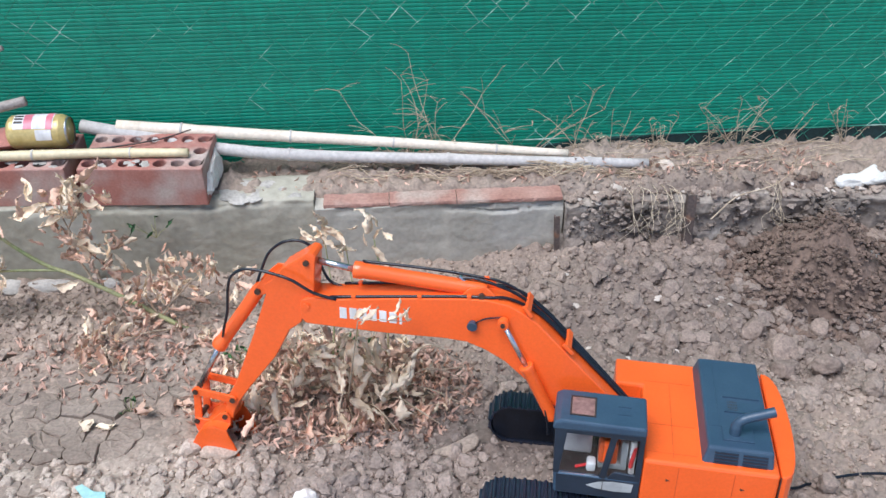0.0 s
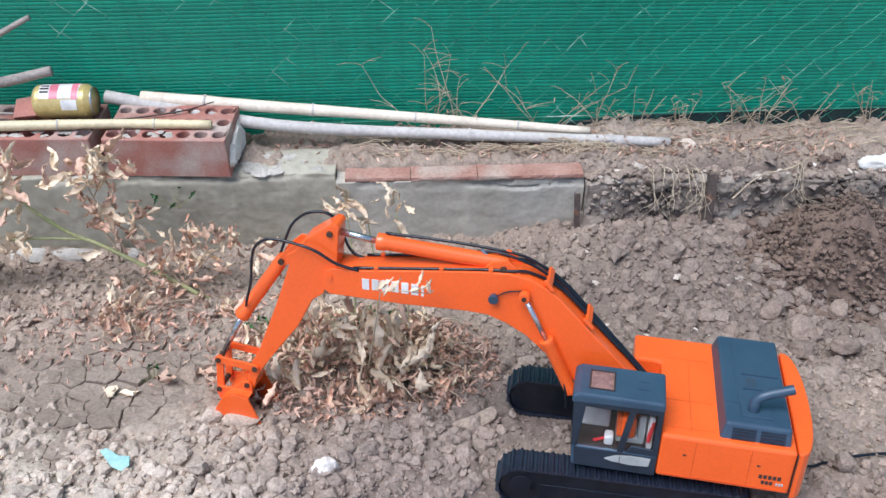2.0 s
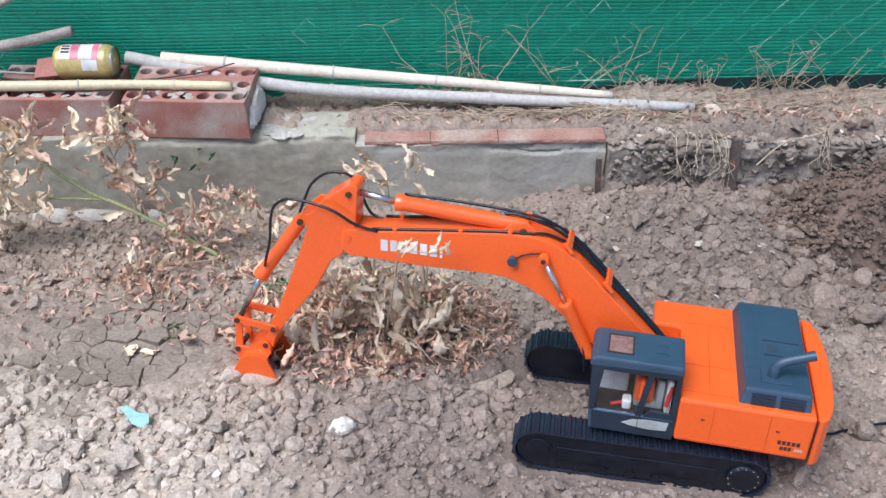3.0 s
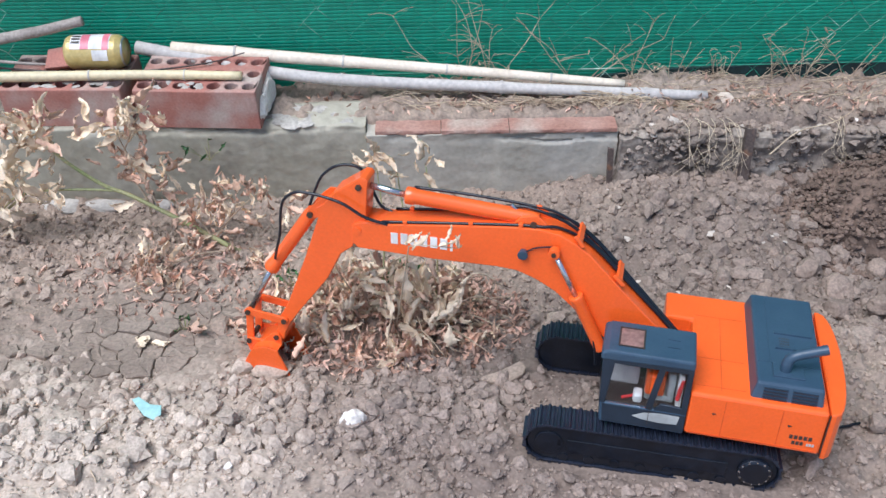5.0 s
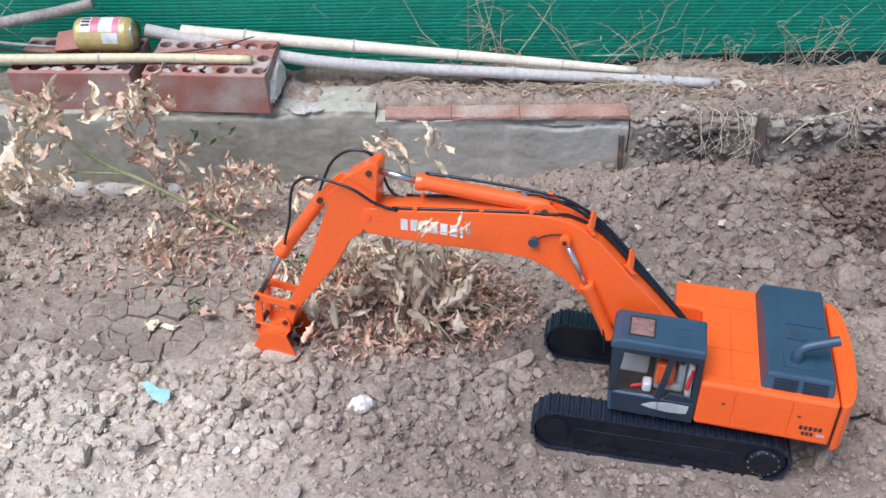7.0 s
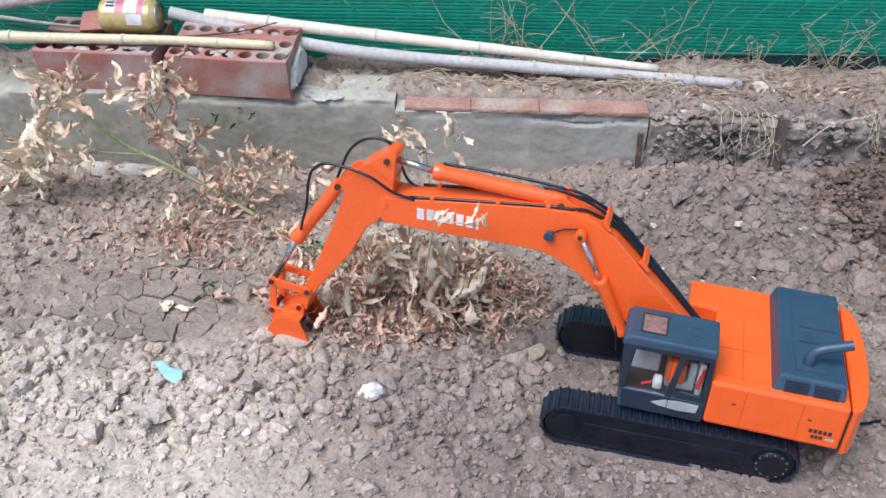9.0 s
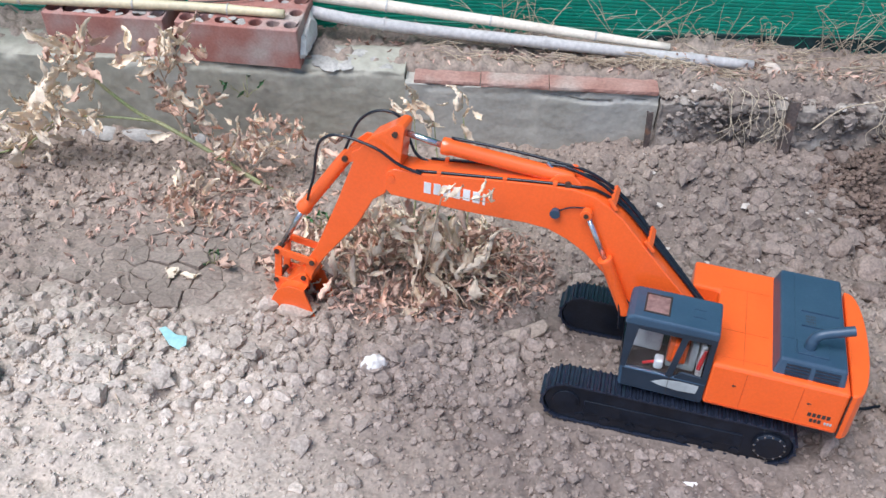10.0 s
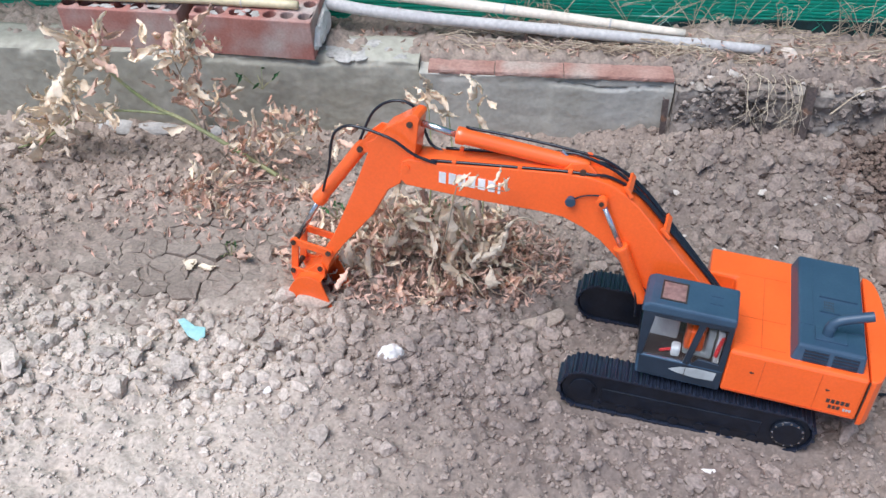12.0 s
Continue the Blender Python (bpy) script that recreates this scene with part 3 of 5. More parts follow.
rib.f = [(i * m7 + j, (i + 1) * m7 + j, (i + 1) * m7 + j + 1, i * m7 + j + 1) for i in range(NX) for j in range(m7 - 1)]
rib_mesh = rib.mesh("slat", GREEN, True)
for i in range(88):
    part("slat", rib_mesh, GREEN, fence, m=pose(0, 0, 0.030 + PITCH * i))
rest = Shape()
for i in range(88, 202):
    rest.add([(x, y, z + 0.030 + PITCH * i) for x, y, z in rib.v], rib.f)
tagged(part("upper_slats", rest, GREEN, fence, smooth=True), "upper ribs of the green screen", kind="stuff")
part("screen_backing", Shape().box(-3.0, 3.5, 0.0015, 0.004, 0.0, 1.65), GREEN, fence)
hem = Shape()
for i in range(40):
    x0, x1 = 0.45 + 3.05 * i / 40, 0.45 + 3.05 * (i + 1) / 40
    h0, h1 = (0.064 + 0.022 * min(1, (x - 0.45) / 0.35) + 0.002 * math.sin(x * 23) for x in (x0, x1))
    hem.prism([(x0, 0.030), (x1, 0.030), (x1, h1), (x0, h0)], -0.009, -0.001)
part("hem", hem, HEM, fence, "dark folded hem along the ground")
W, HH = 0.062, 0.031
rw = random.Random(4)
for i in range(108):
    x = -1.4 + W * 0.5 * i
    s = Shape()
    pts = []
    for j in range(26):
        side = 0.5 if (i + j) % 2 else -0.5
        pts.append((x + side * W * 0.5 + rw.uniform(-0.003, 0.003), -0.013 + (0.0018 if j % 2 else -0.0018), 0.045 + HH * j + rw.uniform(-0.003, 0.003)))
    s.tube(pts, 0.00095, 5)
    part("wire", s, WIRE, fence)
s = Shape().tube(spline([(-3, -0.014, 0.075), (-1, -0.014, 0.070), (0.3, -0.014, 0.082), (0.8, -0.014, 0.088), (1.5, -0.014, 0.092), (3.5, -0.014, 0.09)], 6), 0.0014, 6)
part("line_wire", s, WIRE, fence)


# ---- perforated bricks ----
def brick_mesh(length, depth, height, rows=3, cols=7, seed=0):
    """A clay brick with round perforations that go down into it."""
    rb = random.Random(seed)
    bm = bmesh.new()
    hole = 0.0128
    dx, dy = length / cols, depth / rows
    topz = height
    corners = {}
    def corner(i, j):
        if (i, j) not in corners:
            corners[i, j] = bm.verts.new((i * dx, j * dy, topz))
        return corners[i, j]
    for i in range(cols):
        for j in range(rows):
            cx, cy = (i + 0.5) * dx, (j + 0.5) * dy
            ring = [bm.verts.new((cx + hole * rb.uniform(0.95, 1.06) * math.cos(a), cy + hole * math.sin(a), topz)) for a in (2 * math.pi * q / 12 + math.pi / 4 for q in range(12))]
            low = [bm.verts.new((v.co.x, v.co.y, topz - 0.055)) for v in ring]
            cs = [corner(i + 1, j + 1), corner(i, j + 1), corner(i, j), corner(i + 1, j)]
            for s in range(4):
                a = [ring[(3 * s + q) % 12] for q in range(4)]
                bm.faces.new([cs[s], cs[(s + 1) % 4]] + a[::-1])
            for q in range(12):
                bm.faces.new((ring[q], ring[(q + 1) % 12], low[(q + 1) % 12], low[q]))
            bm.faces.new(low)
    def wall(keys):
        top = [corners[q] for q in keys]
        bot = [bm.verts.new((v.co.x, v.co.y, 0)) for v in top]
        for q in range(len(top) - 1):
            bm.faces.new((top[q], top[q + 1], bot[q + 1], bot[q]))
    wall([(i, 0) for i in range(cols + 1)])
    wall([(i, rows) for i in range(cols + 1)])
    wall([(0, j) for j in range(rows + 1)])
    wall([(cols, j) for j in range(rows + 1)])
    bm.faces.new([bm.verts.new(c) for c in ((0, 0, 0), (length, 0, 0), (length, depth, 0), (0, depth, 0))])
    bmesh.ops.remove_doubles(bm, verts=bm.verts, dist=0.0003)
    bmesh.ops.recalc_face_normals(bm, faces=bm.faces)
    for v in bm.verts:
        v.co += Vector((noise.noise(v.co * 30), noise.noise(v.co * 30 + Vector((9, 0, 0))), 0)) * 0.0016
    me = bpy.data.meshes.new("brick")
    bm.to_mesh(me)
    bm.free()
    me.materials.append(BRICK)
    return me


def brick(m, seed, label):
    ob = new("brick", brick_mesh(0.240, 0.135, 0.083, seed=seed))
    ob.matrix_basis = m
    mod = ob.modifiers.new("bevel", 'BEVEL')
    mod.width, mod.segments, mod.limit_method, mod.angle_limit = 0.0025, 2, 'ANGLE', radians(50)
    return tagged(ob, label, "brick", "bricks on the kerb")


b1 = brick(pose(-0.463, 0.016, 0.0675, 0, 0, -3.2), 1, "red perforated clay brick with mortar on its end")
b2 = brick(pose(-0.726, 0.026, 0.0675, 0, 0, -1.6), 2, "red perforated clay brick with a broken corner")
# dried mortar, on the end and over some of the perforations
rm = random.Random(31)
def blob(x, y, z, sx, sy, sz, seed):
    v, q = LUMPS[seed % len(LUMPS)]
    return [(x + a * sx, y + b * sy, z + c * sz) for a, b, c in v], [tuple(w) for w in q]
mo = Shape()
mo.add(*blob(0.242, 0.068, 0.038, 0.015, 0.066, 0.050, 1))
mo.add(*blob(0.242, 0.03, 0.03, 0.012, 0.030, 0.036, 3))
part("mortar", mo, LIME, b1, "white mortar crust on the end")
for i in range(7):
    mo = Shape()
    mo.add(*blob(rm.uniform(0.045, 0.13), rm.uniform(0.010, 0.04), 0.0825, rm.uniform(0.008, 0.014), 0.008, 0.0025, i))
    part("mortar", mo, MORTAR, b1, "grey mortar filling some holes")
for i in range(9):
    mo = Shape()
    mo.add(*blob(rm.uniform(0.03, 0.22), rm.uniform(0.008, 0.03), 0.0825, rm.uniform(0.008, 0.015), 0.008, 0.0025, i + 4))
    part("mortar", mo, MORTAR, b2, "grey mortar filling some holes")

# broken tile shard behind the can
s = Shape().prism([(0, 0), (0.075, 0.004), (0.082, 0.03), (0.05, 0.046), (0.006, 0.04)], 0, 0.012, "z")
tagged(part("tile_shard", s, BRICK, m=pose(-0.645, 0.085, 0.156, 38, 0, 4), bevel=0.002), "broken red clay shard resting on the brick", "shard")


# ---- drinks can on the bricks ----
can = tagged(new("drinks_can"), "gold drinks can with pink and white print, lying on its side", "can")
can.matrix_basis = pose(-0.601, 0.106, 0.1845, 0, 0, 0) @ pose(0, 0, 0, 0, 90, 0)
s = Shape()
prof = [(0.0, 0.0255), (0.002, 0.0285), (0.007, 0.0324), (0.009, 0.0328), (0.011, 0.033), (0.013, 0.033), (0.06, 0.0328), (0.098, 0.033), (0.100, 0.033), (0.102, 0.0326), (0.110, 0.0282), (0.112, 0.0275)]
s.tube([(0, 0, z) for z, r in prof], [r for z, r in prof], 28)
part("body", s, GOLD, can, smooth=True)
s = Shape().tube([(0, 0, z) for z in (0.110, 0.1135, 0.115)], [0.0277, 0.0277, 0.0262], 28, caps=False)
s.tube([(0, 0, 0.111), (0, 0, 0.1118)], 0.0268, 28)
part("lid", s, ALU, can, "bare aluminium end", smooth=True)


def wrapped(a0, a1, z0, z1, lift=0.0005, n=10):
    """A printed field on the can's round side."""
    sh = Shape()
    r = 0.0330 + lift
    sh.v = [(r * math.cos(radians(a0 + (a1 - a0) * i / n)), r * math.sin(radians(a0 + (a1 - a0) * i / n)), z) for i in range(n + 1) for z in (z0, z1)]
    sh.v += [((r - 0.001) * math.cos(radians(a0 + (a1 - a0) * i / n)), (r - 0.001) * math.sin(radians(a0 + (a1 - a0) * i / n)), z) for i in range(n + 1) for z in (z0, z1)]
    o = 2 * (n + 1)
    sh.f = [(2 * i, 2 * i + 2, 2 * i + 3, 2 * i + 1) for i in range(n)] + [(o + 2 * i + 1, o + 2 * i + 3, o + 2 * i + 2, o + 2 * i) for i in range(n)]
    return sh


part("print_panel", wrapped(150, 232, 0.016, 0.092), WHITE, can, "white printed panel", smooth=True)
part("print_band", wrapped(165, 232, 0.036, 0.052, 0.0009), PINK, can, "pink printed band", smooth=True)
part("print_band", wrapped(150, 235, 0.078, 0.090, 0.0009), PINK, can, "pink printed band", smooth=True)
part("print_panel", wrapped(236, 272, 0.058, 0.088, 0.0008), WHITE, can, "pale blue-white printed field", smooth=True)
for i in range(3):
    part("print_bar", wrapped(176 + 14 * i, 184 + 14 * i, 0.018, 0.034, 0.0013), INK, can, "dark print bar", smooth=True)


# ---- canes and sticks ----
def cane(name, pts, r0, r1, mat, nodes, label, category="cane"):
    p = spline(pts, 10)
    n = len(p)
    rad = []
    for i in range(n):
        t = i / (n - 1)
        near = min(abs(t - q) for q in nodes) if nodes else 1
        rad.append((r0 + (r1 - r0) * t) * (1 + 0.13 * math.exp(-(near / 0.012) ** 2)))
    ob = tagged(part(name, Shape().tube(p, rad, 14), mat, smooth=True), label, category)
    for q in nodes:
        k = min(n - 2, int(q * (n - 1)))
        part("node_ring", Shape().tube([p[k], p[k].lerp(p[k + 1], 0.12)], rad[k] * 1.12, 14), CANEGREY, ob)
    return ob


cane("bamboo_cane", [(-0.415, 0.163, 0.158), (-0.1, 0.146, 0.135), (0.2, 0.135, 0.110), (0.505, 0.128, 0.080)], 0.0140, 0.0082, CANE, [0.14, 0.38, 0.62, 0.85],
     "pale split bamboo cane lying along the fence")
cane("bamboo_cane", [(-0.487, 0.166, 0.160), (-0.15, 0.120, 0.114), (0.25, 0.112, 0.086), (0.672, 0.104, 0.063)], 0.0135, 0.0105, CANEGREY, [0.2, 0.42, 0.67, 0.9],
     "weathered grey bamboo cane lying on the kerb")
cane("bamboo_cane", [(-1.15, 0.045, 0.172), (-0.734, 0.049, 0.165), (-0.45, 0.055, 0.1615), (-0.255, 0.048, 0.1600)], 0.0115, 0.0085, CANEYELLOW, [0.3, 0.55, 0.80],
     "yellowish bamboo cane lying across the bricks")
cane("cut_branch", [(-1.0, 0.10, 0.19), (-0.8, 0.105, 0.205), (-0.66, 0.112, 0.225), (-0.562, 0.122, 0.243)], 0.012, 0.0095, BARK, [], "grey dead branch with a sawn end leaning over the bricks", "branch")
cane("cut_branch", [(-1.05, 0.14, 0.20), (-0.85, 0.14, 0.235), (-0.70, 0.13, 0.29), (-0.575, 0.125, 0.352)], 0.009, 0.005, BARK, [], "thin grey dead branch leaning on the fence", "branch")
cane("dry_twig", [(-0.80, 0.100, 0.162), (-0.60, 0.074, 0.158), (-0.45, 0.080, 0.156), (-0.33, 0.103, 0.158), (-0.262, 0.132, 0.163)], 0.0026, 0.0012, INK, [], "thin dark twig lying across the bricks", "twig")
cane("dry_twig", [(-0.80, 0.09, 0.185), (-0.70, 0.085, 0.175), (-0.62, 0.10, 0.160)], 0.004, 0.002, BARK, [], "thin grey twig among the branches", "twig")
cane("dry_twig", [(0.745, -0.10, 0.062), (0.82, -0.03, 0.064), (0.90, 0.0, 0.066), (0.945, 0.02, 0.09), (0.95, 0.03, 0.12)], 0.0016, 0.0008, DRYSTEM, [], "bent dry straw on the bank", "twig")
cane("dry_twig", [(-0.345, -0.66, 0.025), (-0.36, -0.70, 0.036), (-0.365, -0.735, 0.042), (-0.33, -0.79, 0.048)], 0.0012, 0.0008, DRYSTEM, [], "curved dry straw on the soil", "twig")


# ---- steel pegs in the bank ----
def peg(x, y, z0, z1, lean, w, back):
    s = Shape().prism([(-w / 2, 0), (w / 2, 0), (w / 2, 0.003), (-w / 2 + 0.003, 0.003), (-w / 2 + 0.003, w * 0.8), (-w / 2, w * 0.8)], 0, z1 - z0, "z")
    return tagged(part("steel_peg", s, RUST, m=pose(x, y, z0, -back, lean, 0)), "rusty angle-steel peg driven into the bank", "peg", "pegs in the bank")


peg(0.726, -0.066, -0.09, 0.078, 0, 0.018, 10)
peg(0.470, -0.040, -0.13, 0.030, -3, 0.011, 4)


# ---- spoil heap of darker earth ----
def heap_mesh(cx, cy, rad, high):
    rr, aa = np.meshgrid(np.linspace(0, 1, 46), np.linspace(0, 2 * math.pi, 121)[:-1])
    wob = 1 + 0.16 * vnoise(np.cos(aa) * 2, np.sin(aa) * 2, 1.3, 71)
    x, y = cx + rad * wob * rr * np.cos(aa) * 1.1, cy + rad * wob * rr * np.sin(aa)
    lump = cells(x, y, 70, 19)[0]
    z = base_height(x, y) + high * np.clip(1 - rr, 0, 1) ** 1.05 + (0.010 * vnoise(x, y, 22, 72) + 0.007 * np.clip(0.8 - lump, 0, 1)) * np.clip(2 * (1 - rr), 0, 1) - 0.012 * rr ** 6 - 0.004
    v = np.stack([x, y, z], -1).reshape(-1, 3)
    n = rr.shape[1]
    i, j = np.meshgrid(np.arange(120), np.arange(n - 1), indexing="ij")
    k, k2 = (i * n + j).ravel(), (((i + 1) % 120) * n + j).ravel()
    return array_mesh("earth_mound", v, np.stack([k, k + 1, k2 + 1, k2], -1), DARKSOIL)


HEAP = (0.965, -0.15, 0.140, 0.140)
tagged(new("earth_mound", heap_mesh(*HEAP)), "heap of dark loose dug earth beside the bank", "soil heap")
rh = random.Random(17)
crumbs = []
for i in range(2200):
    a, q = rh.uniform(0, 6.28), math.sqrt(rh.random()) * 1.25
    x, y = HEAP[0] + 1.1 * HEAP[2] * q * math.cos(a), HEAP[1] + HEAP[2] * q * math.sin(a)
    s = rh.uniform(0.002, 0.0065) + 0.010 * max(0, q - 0.6) * rh.random()
    crumbs.append((x, y, s, (max(0, HEAP[3] * (1 - q / 1.02)) + 0.003) / s))
scatter("spoil_crumbs", crumbs, DARKSOIL, "darker damp crumbs of earth on the heap", "soil clods")

# ---- model excavator ----
exc = tagged(new("toy_excavator"), "orange scale-model excavator with slate-blue cab and black tracks", "excavator")
exc.matrix_basis = pose(0.4241, -0.6548, -0.0052, 9.24, 0.49, 169.7)
SW = pose(0, 0, 0, 0, 0, -3.56)
TA, TH, TYO, TYI = 0.171, 0.0700, 0.1165, 0.0765   # track half length, height, outer and inner face


def stadium(a, r, cz, n=10):
    """Outline of a track: two half rounds joined by straights."""
    out = [(a - r + r * math.cos(t), cz + r * math.sin(t)) for t in np.linspace(-math.pi / 2, math.pi / 2, n)]
    return out + [(-(a - r) - r * math.cos(t), cz + r * math.sin(t)) for t in np.linspace(math.pi / 2, -math.pi / 2, n)]


def track_point(s, a, r, cz):
    """Place and direction at a distance along the belt."""
    straight, arc = 2 * (a - r), math.pi * r
    s = s % (2 * straight + 2 * arc)
    if s < straight:
        return (a - r) - s, cz + r, math.pi
    s -= straight
    if s < arc:
        t = math.pi / 2 + s / r
        return -(a - r) + r * math.cos(t), cz + r * math.sin(t), t + math.pi / 2
    s -= arc
    if s < straight:
        return -(a - r) + s, cz - r, 0.0
    s -= straight
    t = -math.pi / 2 + s / r
    return (a - r) + r * math.cos(t), cz + r * math.sin(t), t + math.pi / 2


SHOES = 52
belt = 4 * (TA - TH / 2) + 2 * math.pi * (TH / 2 - 0.004)
pitch = belt / SHOES
wid = TYO - TYI
shoe = Shape().box(-pitch * 0.495, pitch * 0.495, -wid / 2, wid / 2, 0.0, 0.0022)
shoe.prism([(-pitch * 0.46, 0.0022), (-pitch * 0.05, 0.0022), (-pitch * 0.18, 0.0058), (-pitch * 0.36, 0.0058)], -wid / 2, wid / 2)
shoe.prism([(pitch * 0.02, 0.0022), (pitch * 0.36, 0.0022), (pitch * 0.22, 0.0036)], -wid / 2, wid / 2)
shoe_mesh = shoe.mesh("shoe", CLEAT)
for sgn in (1, -1):
    yc = sgn * (TYO + TYI) / 2
    tr = Shape().prism(stadium(TA - 0.0055, TH / 2 - 0.0055, TH / 2), yc - wid / 2 + 0.004, yc + wid / 2 - 0.004)
    track = part("track", tr, BLACK, exc, "black plastic crawler track", pose(0, 0, -0.002, 0, -1.2, 0), bevel=0.001)
    for i in range(SHOES):
        x, z, a = track_point(i * pitch, TA - 0.0046, TH / 2 - 0.0046, TH / 2)
        part("shoe", shoe_mesh, CLEAT, track, m=Matrix.Translation((x, yc, z)) @ Matrix.Rotation(-a, 4, 'Y') @ Matrix.Rotation(math.pi, 4, 'X'))
    yo = yc + sgn * (wid / 2 - 0.004)
    s = Shape().tube([(-(TA - TH / 2), yo, TH / 2), (-(TA - TH / 2), yo + sgn * 0.004, TH / 2), (-(TA - TH / 2), yo + sgn * 0.006, TH / 2)], [0.022, 0.022, 0.018], 28)
    spr = part("sprocket", s, BLACK, track, bevel=0.0008)
    s = Shape().tube([(TA - TH / 2, yo, TH / 2), (TA - TH / 2, yo + sgn * 0.002, TH / 2)], 0.019, 24)
    part("idler", s, BLACK, track, bevel=0.0006)
    s = Shape()
    for j in range(12):
        t = 2 * math.pi * j / 12
        c = (-(TA - TH / 2) + 0.0196 * math.cos(t), yo + sgn * 0.0035, TH / 2 + 0.0196 * math.sin(t))
        s.tube([c, (c[0], c[1] + sgn * 0.0022, c[2])], 0.0016, 6)
    part("bolts", s, STEEL, track, "bright sprocket bolts")
    s = Shape().box(-TA + 0.07, TA - 0.06, yo - 0.001, yo + 0.0016, TH * 0.30, TH * 0.62).box(TA - 0.052, TA - 0.046, yo, yo + 0.002, TH * 0.45, TH * 0.62)
    part("track_guard", s, BLACK, track, bevel=0.0006)
    for j in range(7):
        x = -TA + 0.075 + j * 0.035
        part("roller", Shape().tube([(x, yc - wid * 0.4, 0.011), (x, yo + sgn * 0.0015, 0.011)], 0.007, 14), BLACK, track)
s = Shape().box(-0.07, 0.07, -0.085, 0.085, 0.03, 0.058).tube([(0, 0, 0.055), (0, 0, 0.084)], 0.058, 32)
part("undercarriage", s, BLACK, exc, "black carriage and turntable", bevel=0.002)

# house: floor plan from above with the boom's recess
ZB, ZT = 0.0824, 0.1516
plan = [(-0.212, 0.1109), (-0.0445, 0.1109), (-0.0445, -0.049), (-0.007, -0.049), (-0.007, -0.1109), (-0.212, -0.1109)]
house = part("house", Shape().prism(plan, ZB, ZT, "z"), ORANGE, exc, "glossy orange bodywork", SW, bevel=0.004)
cw = [(-0.2135, -0.1105)] + [(-0.214 - 0.026 * math.cos(t) ** 0.7, 0.1105 * math.sin(t)) for t in np.linspace(-1.45, 1.45, 15)] + [(-0.2135, 0.1105)]
part("counterweight", Shape().prism(cw, ZB - 0.007, ZT - 0.0005, "z"), ORANGE, exc, "", SW, bevel=0.0025)
s = Shape().box(-0.2134, -0.2123, 0.1085, 0.1112, ZB - 0.002, ZT - 0.003)
part("seam", s, INK, house)
lines = [(x - 0.0004, x + 0.0004, 0.1100, 0.1113, ZB + 0.006, ZT - 0.006) for x in (-0.089, -0.158)]
lines += [(-0.205, -0.05, 0.1100, 0.1115, ZB + 0.004, ZB + 0.0055), (-0.0825, -0.0815, -0.06, 0.10, ZT - 0.0005, ZT + 0.0004)]
lines += [(-0.112, -0.048, y - 0.0004, y + 0.0004, ZT - 0.0005, ZT + 0.0004) for y in (0.035, -0.06, 0.092)]
# thin raised strips, with the gaps' shade in their colour
for b6 in lines:
    part("panel_line", Shape().box(*b6), GAPSHADE, house)
s = Shape()
for x in (-0.076, -0.168):
    s.tube([(x, 0.1108, ZT - 0.028), (x, 0.1120, ZT - 0.028)], 0.0014, 8).box(x - 0.0035, x, 0.1108, 0.1118, ZT - 0.0285, ZT - 0.0275)
part("latches", s, INK, house)
s = Shape()
for i in range(5):
    s.box(-0.176 - i * 0.0058, -0.1718 - i * 0.0058, 0.1108, 0.1115, ZB + 0.0215, ZB + 0.0275)
for i in range(3):
    s.box(-0.180 - i * 0.0050, -0.1762 - i * 0.0050, 0.1108, 0.1115, ZB + 0.0125, ZB + 0.0180)
part("mark_bars", s, INK, house, "dark printed mark")
s = Shape()
for i in range(3):
    s.box(-0.1965 - i * 0.0035, -0.1940 - i * 0.0035, 0.1108, 0.1115, ZB + 0.0125, ZB + 0.0165)
part("mark_bars", s, GREY, house, "silver printed mark")
s = Shape().box(-0.120, -0.01, -0.030, 0.046, ZB, 0.110)
part("boom_bracket", s, ORANGE, exc, "", SW, bevel=0.002)

# engine hood
hx0, hx1, hy0, hy1, HZ = -0.1165, -0.2050, -0.107, 0.1005, 0.1735
tap = 0.006
hs = Shape()
low = [(hx0, hy0), (hx0, hy1), (hx1, hy1), (hx1, hy0)]
top = [(hx0 - tap, hy0 + tap), (hx0 - tap, hy1 - tap), (hx1 + 0.002, hy1 - tap), (hx1 + 0.002, hy0 + tap)]
hs.add([(*q, ZT - 0.003) for q in low] + [(*q, HZ) for q in top], [(3, 2, 1, 0), (4, 5, 6, 7)] + [(i, (i + 1) % 4, 4 + (i + 1) % 4, 4 + i) for i in range(4)])
hood = part("engine_hood", hs, SLATE, exc, "slate-blue engine hood", SW, bevel=0.003)
s = Shape().box(-0.1405, -0.1397, hy0 + 0.012, hy1 - 0.02, HZ - 0.0005, HZ + 0.0005).box(-0.200, -0.124, 0.0515, 0.0525, HZ - 0.0005, HZ + 0.0005)
for y in (-0.012, 0.020):
    s.box(-0.196, -0.148, y - 0.0013, y + 0.0013, HZ - 0.0005, HZ + 0.0026)
part("hood_ribs", s, SLATE, hood)
s = Shape()
for y0 in (-0.004, 0.002, 0.008, 0.014):
    for i in range(6):
        s.box(-0.166 + i * 0.0022, -0.165 + i * 0.0022, y0, y0 + 0.003, HZ - 0.0004, HZ + 0.0003)
part("grille", s, INK, hood)
for g0, g1 in ((-0.131, -0.160), (-0.166, -0.196)):
    for i in range(4):
        z = ZT + 0.0015 + i * 0.0042
        y = hy1 - tap * (z - ZT) / (HZ - ZT)
        part("louvre", Shape().box(g1, g0, y - 0.002, y + 0.0012, z, z + 0.0017), DARKSLATE, hood)
